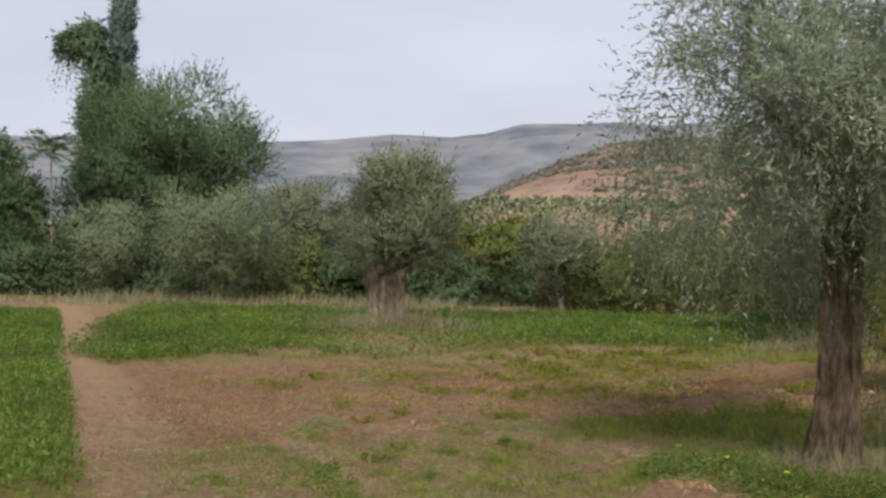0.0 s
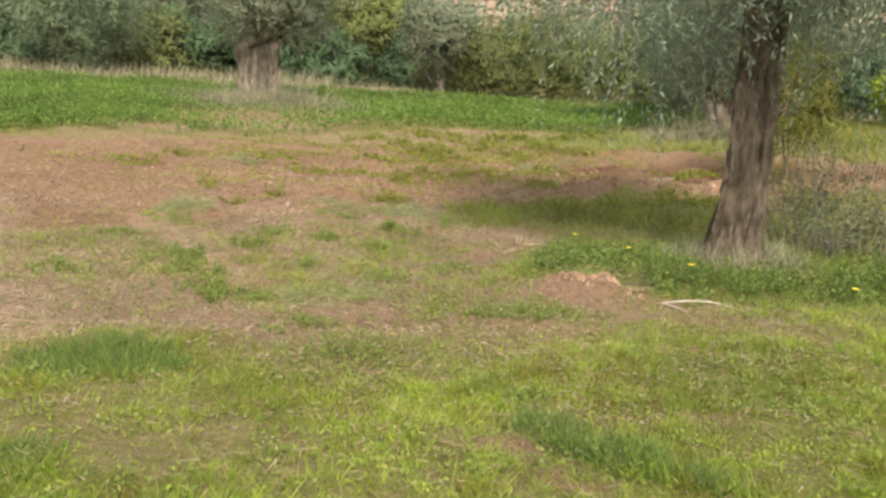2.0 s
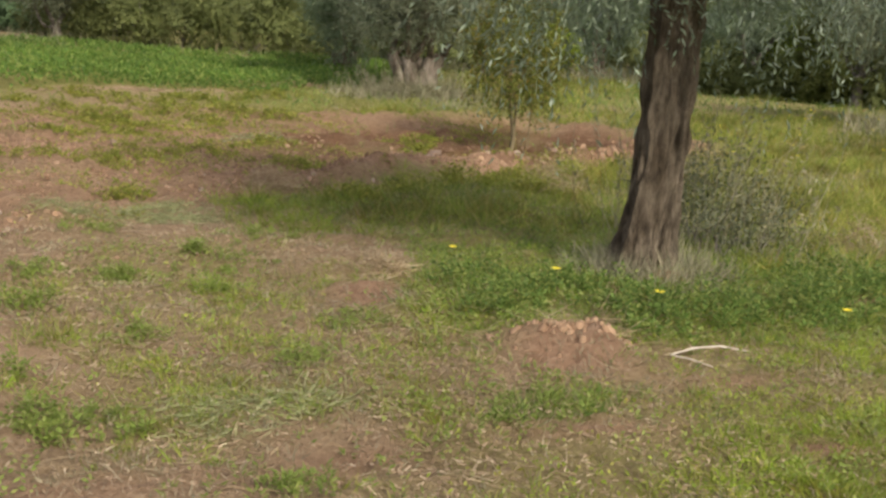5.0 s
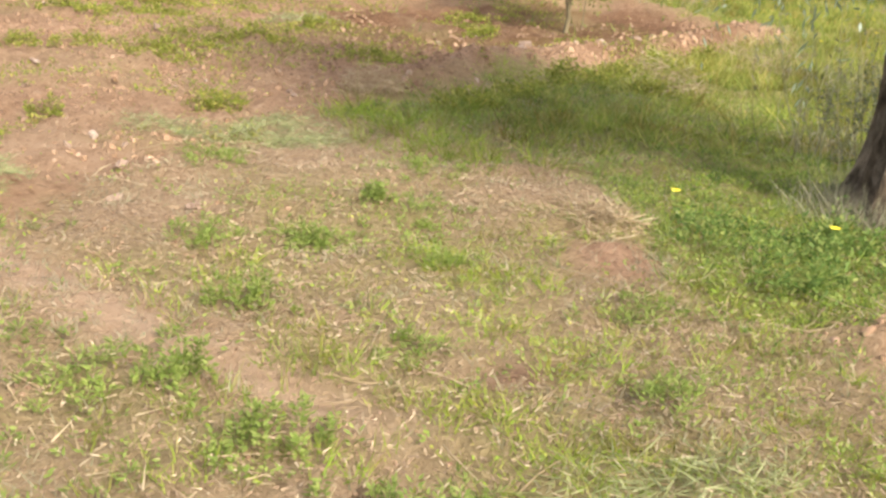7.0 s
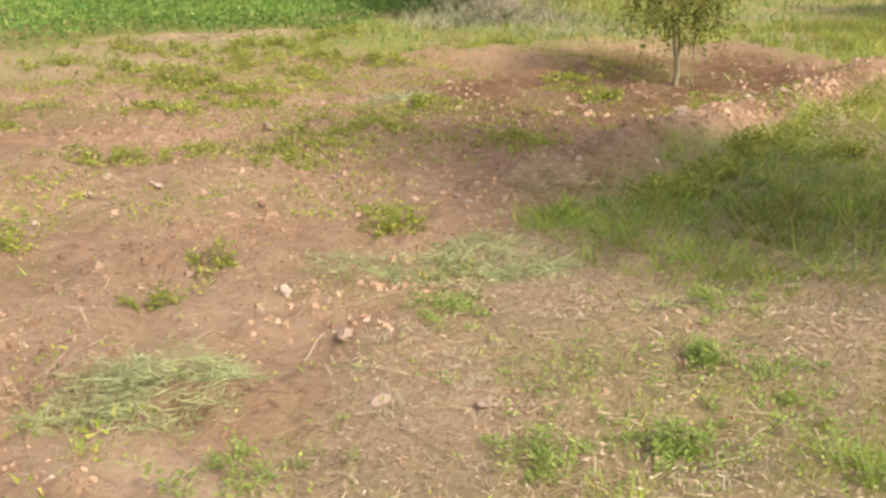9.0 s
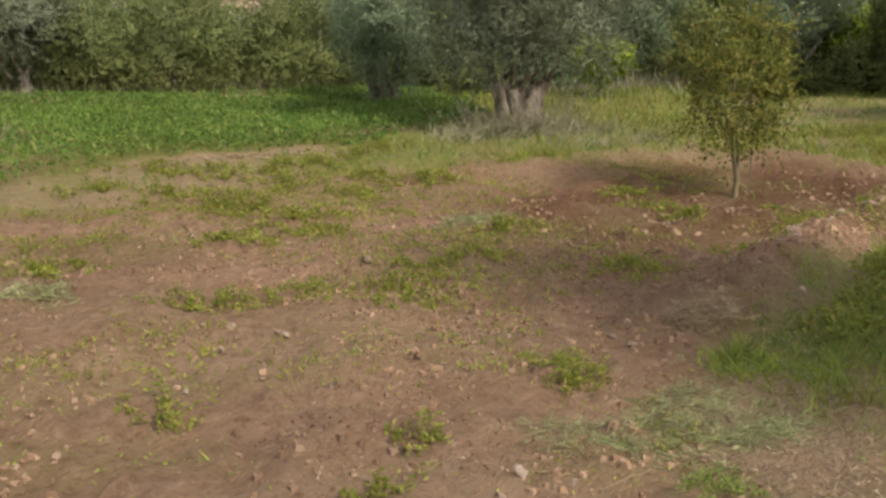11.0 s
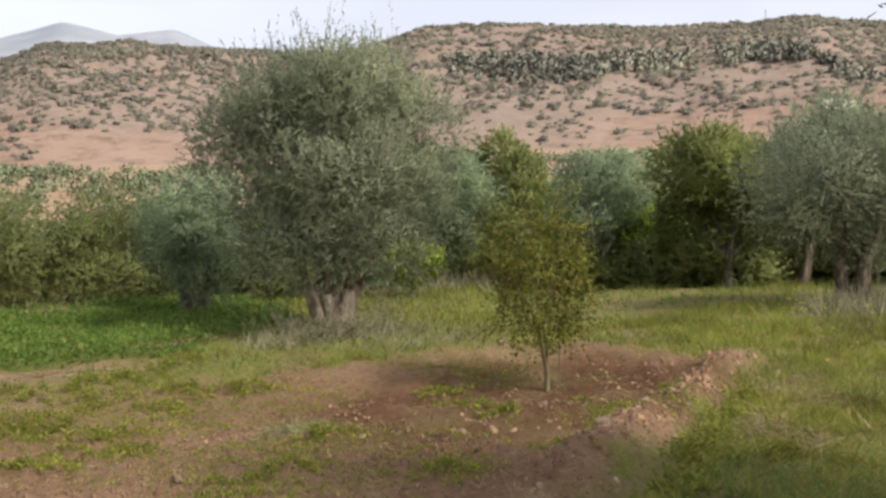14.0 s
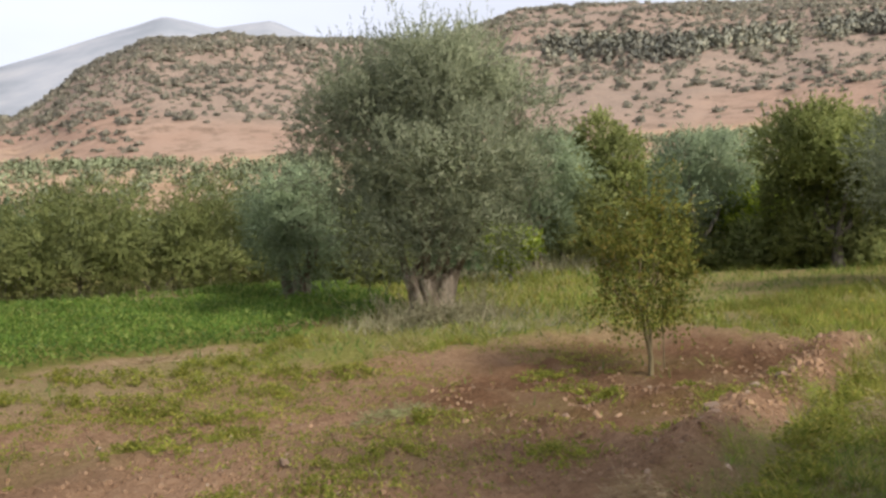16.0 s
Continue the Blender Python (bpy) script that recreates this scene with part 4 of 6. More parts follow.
def vine_snag():
    """A dead trunk smothered in a climber that nods over at the top."""
    x, y = -21.2, 45.2
    t = empty_at("vine_covered_trunk", x, y, "dead tree trunk smothered in hanging green vine", "tree", sink=0.05)
    line = np.array([(0, 0, 0), (0.1, 0, 5), (0.0, 0, 9), (-0.1, 0, 11.6), (-0.5, 0, 12.4), (-1.0, 0, 12.3)])
    link("trunk", fast_mesh("trunk", *tube(line, [0.35, 0.3, 0.26, 0.22, 0.14, 0.05], 12, 0.1)), GREYBARK, t)
    z = np.linspace(5, 11.8, 18)
    c = np.stack([0.2 * rng.normal(size=18), 0.2 * rng.normal(size=18), z], 1)
    c = np.concatenate([c, [(-0.5, 0, 12.3), (-1.0, 0.1, 12.3), (-1.45, 0, 11.8), (-0.2, 0, 12.5), (-1.2, -0.2, 12.0)]])
    s = np.concatenate([np.linspace(0.62, 0.42, 18), [0.5, 0.5, 0.4, 0.5, 0.5]])
    link("vine", massed("vine", join([foliage(c, s, 2600, 8, 0.2, 0.10, -0.2, 0.5, 0.5), foliage(c[-4:-1], s[-4:-1], 130, 9, 0.2, 0.06, -1.5, 0.8, 1.3)]), c, s), CLIMBER, t, "hanging climber leaves")


vine_snag()


def whip_tree():
    """A thin pole-like sapling with a tuft of feathered leaves at its head."""
    x, y = -20.2, 39.6
    t = empty_at("slender_tree", x, y, "very slender pale-stemmed tree with a tuft of fronds", "tree", sink=0.05)
    line = np.array([(0, 0, 0), (0.05, 0, 2), (-0.05, 0, 4), (-0.1, 0, 5.6), (-0.15, 0, 6.8)])
    link("trunk", fast_mesh("trunk", *tube(line, [0.05, 0.042, 0.038, 0.034, 0.02], 10)), GREYBARK, t)
    pieces = []
    for k in range(26):
        a, e = rng.random() * 2 * math.pi, -0.5 + 1.5 * rng.random()
        way = np.array([math.cos(a), math.sin(a), e])
        run = np.linspace(0, 1.1 + 0.5 * rng.random(), 11)[:, None]
        p = np.array([-0.12, 0, 5.8 + 0.9 * rng.random()]) + unit(way) * run - np.array([0, 0, 0.35]) * run ** 2
        p = np.repeat(p, 2, 0)
        d = np.cross(unit(way), [0, 0, 1])[None] * np.tile([[1], [-1]], (11, 1)) + unit(way) * 0.5 + rng.normal(size=(22, 3)) * 0.15
        pieces.append(leaves(p, d, 0.34, 0.075))
        pieces.append(tube(p[::4], np.linspace(0.012, 0.004, len(p[::4])), 4))
    link("crown", fast_mesh("crown", *join(pieces)), BROADLEAF, t)


whip_tree()


def sapling():
    """The young tree in its earth basin, two thin stems and a loose, hanging crown."""
    x, y = 6.75, 15.72
    t = empty_at("young_tree", x, y, "young thin-stemmed tree with loose yellow-green crown in a basin", "tree", sink=0.03)
    s1 = np.array([(0, 0, 0), (0.02, 0, 0.25), (-0.03, 0.01, 0.5), (-0.08, 0.02, 0.8), (-0.1, 0, 1.2), (0.0, 0, 1.9)])
    s2 = np.array([(0.02, 0, 0.3), (0.03, 0, 0.55), (0.0, 0.03, 0.8), (0.12, 0.0, 1.2), (0.22, 0, 1.7)])
    link("trunk", fast_mesh("trunk", *tube(s1, [0.035, 0.03, 0.026, 0.022, 0.016, 0.006], 10, 0.08)), STEM, t)
    link("stem", fast_mesh("stem", *tube(s2, [0.02, 0.018, 0.016, 0.012, 0.005], 8)), STEM, t)
    c, s = lobes_in((0.02, 0, 1.55), (0.86, 0.75, 0.86), 24, 0.15, -0.7)
    for k in range(9):
        a = s1[3] if k % 2 else s2[2]
        link("branch", fast_mesh("branch", *tube(bend(a, c[k], 0.15, 6), np.linspace(0.012, 0.003, 6), 6)), STEM, t)
    low = np.array([(-0.5, 0.1, 0.95), (-0.35, -0.2, 0.9), (0.45, 0.1, 0.95), (0.3, -0.3, 0.9), (-0.55, 0, 1.15), (0.5, -0.1, 1.2), (-0.15, -0.3, 0.95), (0.1, -0.2, 1.0)])
    hang = np.full(8, 0.18)
    pieces = [foliage(c, s, 540, 9, 0.055, 0.03, 0.0, 0.25, 0.28, False), foliage(low * [0.85, 0.85, 1.06], hang, 230, 9, 0.055, 0.028, -0.7, 0.7, 0.38, False), foliage(c + [0, 0, 0.12], s * 0.8, 150, 10, 0.05, 0.022, 1.2, 0, 0.4, False)]
    link("crown", massed("crown", join(pieces), np.concatenate([c, low]), np.concatenate([s, hang]), 0.55), SAPLING, t)
    stake = empty_at("tree_stake", x + 0.28, y + 0.05, "thin brown cane pushed into soil beside the young tree", "stake", sink=0.06)
    link("cane", fast_mesh("cane", *tube([(0, 0, 0), (0.01, 0, 0.5), (0.03, 0, 1.1)], [0.008, 0.008, 0.006], 8)), STEM, stake)


sapling()


def bush(x, y, label, r, h, leaf, twigs=500, leaf_l=0.13, leaf_w=0.05, masses=12):
    t = empty_at("shrub", x, y, label, "shrub", "hedge shrubs", sink=0.05)
    c, s = lobes_in((0, 0, h * 0.48), (r, r * 0.9, h * 0.5), masses, h * 0.2, -0.95)
    a = np.linspace(0, 2 * np.pi, 7, endpoint=False)
    c = np.concatenate([c, np.stack([0.72 * r * np.cos(a), 0.65 * r * np.sin(a), 0.2 * h + 0 * a], 1)])
    s = np.concatenate([s, np.full(7, h * 0.2)])
    for k in range(4):
        link("stem", fast_mesh("stem", *tube(bend((0.1 * rng.normal(), 0.1 * rng.normal(), 0), c[k], 0.1, 6), np.linspace(0.035, 0.008, 6), 6)), GREYBARK, t)
    link("foliage", massed("foliage", foliage(c, s, int(twigs * 2.2), 9, leaf_l * 0.72, leaf_w * 0.85, 0.2, 0.15, 0.4), c, s), leaf, t)
    return t


# the brownish thicket behind the crop, and the fill of the hedge
for bx, by, br, bh in ((2.9, 33.5, 1.4, 2.6), (4.6, 33.2, 1.5, 3.0), (6.3, 32.9, 1.6, 3.1), (8.0, 32.6, 1.5, 3.0), (9.5, 32.3, 1.3, 2.7)):
    bush(bx, by, "dense brownish-green shrub of the thicket behind the crop", br * 1.1, bh, THICKET, 1150, 0.11, 0.042, 22)
for bx, by, br, bh, bl in ((-24.0, 39.5, 1.7, 3.6, BROADLEAF), (-20.4, 43.5, 2.2, 6.5, BROADLEAF), (-17.6, 42.8, 2.2, 5.5, BROADLEAF), (-13.2, 42.5, 2.0, 4.6, BROADLEAF), (-9.0, 38.2, 1.4, 2.4, THICKET), (-5.6, 39.2, 1.4, 2.6, BROADLEAF), (-14.6, 38.6, 1.3, 2.4, BROADLEAF), (-18.9, 39.0, 1.4, 2.6, BROADLEAF), (-2.4, 41.5, 1.5, 3.0, THICKET), (1.8, 36.5, 1.5, 2.6, THICKET), (11.2, 30.4, 1.2, 2.2, THICKET), (13.6, 30.2, 1.2, 2.2, BROADLEAF), (-21.5, 41.0, 1.8, 4.2, BROADLEAF), (-19.0, 42.0, 1.8, 3.6, BROADLEAF), (-16.8, 41.5, 1.8, 3.8, BROADLEAF), (-14.0, 40.5, 1.8, 3.4, BROADLEAF), (-11.8, 40.5, 1.8, 3.4, BROADLEAF),
                           (-4.6, 42.5, 1.6, 3.2, BROADLEAF), (0.4, 41.5, 1.6, 3.2, THICKET), (11.0, 33.4, 1.4, 2.6, BROADLEAF), (14.2, 33.2, 1.5, 2.8, THICKET), (16.6, 33.0, 1.5, 2.8, BROADLEAF),
                           (18.2, 30.0, 1.5, 2.6, THICKET), (20.3, 28.2, 1.5, 2.8, YELLOWLEAF), (21.8, 26.2, 1.5, 3.0, YELLOWLEAF), (22.9, 24.0, 1.5, 3.0, YELLOWLEAF), (23.2, 21.2, 1.5, 2.8, YELLOWLEAF), (21.3, 23.2, 1.0, 1.5, THICKET), (20.6, 25.2, 1.0, 1.5, YELLOWLEAF), (21.6, 20.2, 1.1, 1.6, THICKET), (19.4, 27.0, 1.0, 1.4, THICKET), (20.8, 18.2, 1.1, 1.6, THICKET), (18.6, 23.4, 1.0, 1.3, YELLOWLEAF), (19.4, 21.7, 0.9, 1.2, THICKET), (17.6, 25.2, 1.0, 1.2, THICKET), (22.5, 18.5, 1.6, 2.8, YELLOWLEAF), (-22.6, 38.6, 1.6, 3.6, BROADLEAF), (-25.5, 38.0, 1.8, 4.6, BROADLEAF), (-23.6, 41.5, 2.0, 5.5, BROADLEAF), (-20.9, 38.4, 1.3, 2.2, BROADLEAF), (-15.8, 40.2, 1.5, 2.8, BROADLEAF), (-12.6, 39.0, 1.4, 2.2, BROADLEAF), (-10.4, 39.2, 1.3, 2.4, THICKET),
                           (-6.6, 40.6, 1.4, 2.8, BROADLEAF), (-3.0, 38.8, 1.2, 1.9, BROADLEAF), (-0.2, 39.4, 1.3, 2.2, BROADLEAF), (2.9, 35.6, 1.4, 2.6, BROADLEAF)):
    bush(bx, by, "dense green shrub filling the field hedge", br, bh, bl, 520, 0.17, 0.07)

# ---- grass, crop, straw ----


def scatter(n, x0, x1, y0, y1, weight):
    """n tries over a rectangle, kept by the weight of the place."""
    x, y = x0 + (x1 - x0) * rng.random(n), y0 + (y1 - y0) * rng.random(n)
    rim = np.minimum(np.minimum(x - x0, x1 - x), np.minimum(y - y0, y1 - y)) + 0.6 * fbm(x * 0.9, y * 0.9, 3, 77)
    keep = rng.random(n) < weight(x, y) * smooth(-0.1, 0.15 * min(x1 - x0, y1 - y0), rim)
    return x[keep], y[keep]


def near_eye(x, y):
    """Denser growth where the way passes, thinner with distance."""
    return np.clip(5.5 / np.maximum(1.0, np.hypot(x - 0.5, y - 2.5)), 0, 1) ** 1.1


def blades(x, y, high, wide, splay=0.6, z0=-0.01):
    n = len(x)
    p = np.stack([x, y, field_z(x, y) + z0], 1)
    d = np.stack([rng.normal(size=n) * splay, rng.normal(size=n) * splay, np.ones(n)], 1)
    big = np.sqrt(np.clip(np.hypot(x - 0.5, y - 2.5) / 6, 1, 9))
    return leaves(p, d, high * (0.5 + rng.random(n)) * big ** 0.5, wide * big * (0.7 + 0.6 * rng.random(n)), tri=True)


def stuff(name, label, category, mat, pieces):
    return tagged(link(name, fast_mesh(name, *(join(pieces) if isinstance(pieces, list) else pieces)), mat), label, category, kind="stuff")


def clumped(x, y, per, spread):
    n = len(x)
    return (np.repeat(x, per) + rng.normal(size=n * per) * spread, np.repeat(y, per) + rng.normal(size=n * per) * spread)


def tufts(x, y, per, spread, high, wide):
    """Grass growing in tufts, the blades fanning out from each root."""
    n = len(x)
    size = np.repeat(0.5 + 0.9 * rng.random(n) ** 1.5, per)
    a, q = 2 * np.pi * rng.random(n * per), np.sqrt(rng.random(n * per))
    ox_, oy_ = np.cos(a) * q, np.sin(a) * q
    px, py = np.repeat(x, per) + ox_ * spread * size, np.repeat(y, per) + oy_ * spread * size
    p = np.stack([px, py, field_z(px, py) - 0.006], 1)
    d = np.stack([ox_ * 0.8 + 0.45 * rng.normal(size=n * per), oy_ * 0.8 + 0.45 * rng.normal(size=n * per), 0.45 + 0.6 * rng.random(n * per)], 1)
    return leaves(p, d, high * size * (0.5 + 0.8 * rng.random(n * per)), wide * (0.7 + 0.6 * rng.random(n * per)), tri=True)


n1x, n1y = scatter(54000, -3.6, 6.6, 0.2, 9.2, lambda x, y: zones(x, y)[0] ** 1.2 * (1 - 0.85 * zones(x, y)[4]) * smooth(-0.3, 0.12, fbm(x * 3.1, y * 3.1, 3, 45)))
g1x, g1y = scatter(120000, -3.6, 6.6, 0.2, 8.8, lambda x, y: zones(x, y)[0] ** 1.3 * (1 - 0.85 * zones(x, y)[4]))
gx, gy = scatter(85000, -7, 13, -6, 19.5, lambda x, y: zones(x, y)[0] ** 1.4 * near_eye(x, y) * smooth(-6, -2, y))
gx, gy = clumped(gx, gy, 2, 0.035)
fx, fy = scatter(52000, -12, 28, 13, 36, lambda x, y: zones(x, y)[0] ** 1.4 * 0.6)
stuff("grass", "mown yellow-green grass with dry blades", "grass", GRASS, [tufts(n1x, n1y, 15, 0.045, 0.075, 0.0042), blades(g1x, g1y, 0.035, 0.0045, 1.1), blades(gx, gy, 0.05, 0.0055, 0.9)])
stuff("field_grass", "dull green grass along the crop edge", "grass", LUSH, blades(fx, fy, 0.12, 0.014, 0.6))
tgx, tgy = scatter(2500, 1.6, 7.4, 8.9, 13.2, lambda x, y: zones(x, y)[4] * (0.25 + 0.75 * smooth(-0.1, 0.25, fbm(x * 1.4, y * 1.4, 3, 46))) * (1 - zones(x, y)[3]))
stuff("tall_grass", "uncut yellow-green grass in the tree shade", "grass", MEADOW, tufts(tgx, tgy, 11, 0.07, 0.19, 0.010))
rgx, rgy = scatter(30000, 4.2, 15.5, 6.6, 19.5, lambda x, y: (1 - zones(x, y)[3]) * (1 - zones(x, y)[2]) * (0.15 + 0.85 * smooth(-0.2, 0.3, fbm(x * 0.9, y * 0.9, 4, 44))) * smooth(4.2, 5.5, x) * np.clip(1.5 - 0.06 * (y + x - 12), 0.3, 1))
sgx, sgy = scatter(5200, 4.6, 15.0, 7.0, 20.5, lambda x, y: (1 - zones(x, y)[3]) * (1 - zones(x, y)[2]) * smooth(0.0, 0.25, fbm(x * 0.8 + 9, y * 0.8, 4, 48)))
stuff("bleached_grass", "bleached dry grass among green meadow tufts", "grass", DRYWEED, tufts(sgx, sgy, 8, 0.09, 0.19, 0.008))
vgx, vgy = scatter(900, 1.2, 3.6, 8.9, 11.9, lambda x, y: np.exp(-((x - np.interp(y, [9.2, 10.0, 10.6, 11.4], [2.2, 1.85, 1.75, 2.0])) / 0.35) ** 2) * (1 - zones(x, y)[3]))
stuff("edge_grass", "loose upright grass at the edge of the shade", "grass", GRASS, tufts(vgx, vgy, 9, 0.06, 0.17, 0.006))
stuff("tufted_grass", "knee-high tufted meadow grass, part yellow", "grass", MEADOW, tufts(rgx, rgy, 9, 0.08, 0.19, 0.010))
lx, ly = scatter(22000, -2, 8, 1, 13, lambda x, y: zones(x, y)[4] ** 1.2 * 0.9)
def lush_tufts(x, y, rx, ry, turn, count, high):
    """Points of a thick green patch, its long axis turned by degrees."""
    a, q = 2 * np.pi * rng.random(count), np.sqrt(rng.random(count)) * (0.8 + 0.4 * rng.random(count))
    u, w = rx * q * np.cos(a), ry * q * np.sin(a)
    c, k = math.cos(radians(turn)), math.sin(radians(turn))
    return tufts(x + u * c - w * k, y + u * k + w * c, 12, 0.04, high, 0.005)


mx, my = scatter(85000, 7, 26, 7, 30, lambda x, y: 0.6 * smooth(0.0, 0.35, fbm(x * 0.5, y * 0.5, 3, 71) + 0.15) * smooth(7, 9, x) * (1 - zones(x, y)[3]))
stuff("lush_grass", "lush green grass and weeds under the olive tree", "grass", LUSH, [tufts(lx, ly, 11, 0.045, 0.09, 0.0058), lush_tufts(0.12, 4.36, 0.36, 0.28, 10, 420, 0.10), lush_tufts(2.27, 3.52, 0.46, 0.13, -46, 420, 0.08), lush_tufts(0.2, 3.15, 0.2, 0.16, 0, 90, 0.08), lush_tufts(2.1, 5.68, 0.34, 0.12, 10, 70, 0.08)])
stuff("meadow_grass", "bright yellow-green meadow grass", "grass", MEADOW, [blades(mx, my, 0.13, 0.011, 0.7)])
tx_, ty_ = scatter(210000, -4, 7, 0.2, 13, lambda x, y: zones(x, y)[0] ** 1.2 * (0.4 + 0.6 * smooth(-0.15, 0.3, fbm(x * 2.2, y * 2.2, 3, 73))))
tp = np.stack([tx_, ty_, field_z(tx_, ty_) + 0.035 * rng.random(len(tx_))], 1)
stuff("low_weeds", "small-leaved low weeds growing through mown grass", "weed", GRASS, leaves(tp, rng.normal(size=tp.shape) + [0, 0, 0.5], 0.019 * (0.5 + rng.random(len(tx_))), 0.009))
cx_, cy_ = scatter(150000, -12, -1, 4.5, 28, lambda x, y: zones(x, y)[2] * np.clip(1.25 - 0.03 * y, 0.4, 1))
dx_, dy_ = scatter(170000, -16, 11, 15, 33, lambda x, y: zones(x, y)[2])
cp = np.stack([cx_, cy_, field_z(cx_, cy_) + 0.30 * rng.random(len(cx_)) ** 0.6 * (0.75 + 0.4 * fbm(cx_ * 2.5, cy_ * 2.5, 2, 56))], 1)
tall = 0.75 + 0.8 * fbm(dx_ * 0.9, dy_ * 0.9, 3, 57)
dp = np.stack([dx_, dy_, field_z(dx_, dy_) + 0.26 * tall * rng.random(len(dx_)) ** 0.6], 1)
cd, dd = rng.normal(size=cp.shape) + [0, 0, 0.7], rng.normal(size=dp.shape) + [0, 0, 0.6]
stuff("fodder_crop", "dense bright green fodder crop in a broad strip", "crop", CROP, [leaves(cp, cd + [0, 0, 0.5], 0.062, 0.032, tri=True), leaves(dp, dd, 0.09 * (0.6 + 0.8 * rng.random(len(dx_))), 0.04, tri=True)])
sx, sy = scatter(190000, -6, 11, -4, 19.5, lambda x, y: zones(x, y)[1] * near_eye(x, y) * 0.9)
sp_ = np.stack([sx, sy, field_z(sx, sy) + 0.004 + 0.022 * rng.random(len(sx))], 1)
sd = np.stack([rng.normal(size=len(sx)), rng.normal(size=len(sx)), 0.22 * rng.normal(size=len(sx))], 1)
s2x, s2y = scatter(150000, -3.0, 4.0, 3.0, 11.0, lambda x, y: zones(x, y)[1] * (0.35 + 0.9 * smooth(-0.2, 0.3, fbm(x * 1.7, y * 1.7, 3, 59))))
s2p = np.stack([s2x, s2y, field_z(s2x, s2y) + 0.004 + 0.03 * rng.random(len(s2x))], 1)
s3x, s3y = scatter(60000, -9, 0, 5, 20, lambda x, y: zones(x, y)[1] * (1 - zones(x, y)[3]) * 0.5)
s3p = np.stack([s3x, s3y, field_z(s3x, s3y) + 0.004 + 0.02 * rng.random(len(s3x))], 1)
s3d = np.stack([rng.normal(size=len(s3x)), rng.normal(size=len(s3x)), 0.2 * rng.normal(size=len(s3x))], 1)
stuff("way_straw", "pale straw trodden along the way beside the crop", "litter", STRAW, leaves(s3p, s3d, 0.09 * (0.5 + rng.random(len(s3x))), 0.0055, 0.6, tri=True))
s2d = np.stack([rng.normal(size=len(s2x)), rng.normal(size=len(s2x)), 0.35 * rng.normal(size=len(s2x))], 1)
stuff("chaff", "fine crumbled dry stems and chaff on soil", "litter", CHAFF, leaves(s2p, s2d, 0.030 * (0.4 + rng.random(len(s2x))), 0.0045, 0.5, tri=True))
stuff("dry_litter", "bleached cut grass lying on the soil", "litter", STRAW, leaves(sp_, sd, 0.085 * (0.4 + rng.random(len(sx))), 0.0042, 0.7, tri=True))
bx_, by_ = scatter(95000, -3.2, 5.0, 2.6, 11.2, lambda x, y: (1 - zones(x, y)[3]) * (1 - zones(x, y)[2]) * (0.25 + 0.75 * smooth(-0.2, 0.25, fbm(x * 2.1, y * 2.1, 3, 83))))
dtx, dty = scatter(14000, -3.0, 6.0, 3.4, 12.2, lambda x, y: (1 - zones(x, y)[3]) * (1 - zones(x, y)[2]) * (1 - 0.5 * zones(x, y)[4]) * (0.2 + 0.8 * smooth(-0.1, 0.25, fbm(x * 1.9, y * 1.9, 3, 87))))
stuff("dry_tufts", "small dry grass tufts left by mowing", "grass", DRYWEED, tufts(dtx, dty, 9, 0.03, 0.055, 0.0034))
stuff("stubble", "short dry stubble standing in the mown ground", "grass", CHAFF, blades(bx_, by_, 0.034, 0.0036, 0.9))
# pale grass fringe along the hedges, and the dry weeds round the stumps
hx, hy = scatter(40000, -20, 24, 17, 38, lambda x, y: np.exp(-((y - 33.2 + 0.55 * np.clip(x - 9, 0, 20)) / 1.3) ** 2) * 0.8)
wx, wy = scatter(26000, -6, 0.5, 22, 26, lambda x, y: patch(x, y, -2.9, 23.9, 1.7, 1.0))
vx, vy = scatter(14000, 5.2, 9.4, 19, 23, lambda x, y: patch(x, y, 7.0, 20.7, 1.2, 0.6))
ux, uy = scatter(14000, 13, 18, 14, 18, lambda x, y: patch(x, y, 15.2, 15.9, 1.5, 0.7))
ix, iy = scatter(8000, -17, -2, 31, 39, lambda x, y: np.exp(-((y - 36.0) / 1.5) ** 2) * 0.8)
jx, jy = scatter(18000, 11, 26, 19, 33, lambda x, y: np.exp(-((y - 30.5 + 0.75 * (x - 13)) / 1.6) ** 2) * (0.3 + 0.7 * smooth(-0.2, 0.2, fbm(x * 0.7, y * 0.7, 3, 74))))
bx2, by2 = scatter(6500, 3.0, 4.7, 7.0, 8.5, lambda x, y: np.exp(-((np.hypot(x - 3.84, y - 7.7) - 0.34) / 0.16) ** 2))
stuff("trunk_grass", "dead grass and bark litter round the olive trunk", "grass", DRYWEED, blades(bx2, by2, 0.19, 0.006, 0.7))
stuff("dry_grass", "tall bleached grass along the hedge and round stumps", "grass", DRYWEED, [blades(hx, hy, 0.30, 0.011, 0.5), blades(ix, iy, 0.34, 0.013, 0.5), blades(jx, jy, 0.30, 0.011, 0.5), blades(wx, wy, 0.22, 0.009, 0.7), blades(vx, vy, 0.2, 0.008, 0.8), blades(ux, uy, 0.3, 0.010, 0.6)])


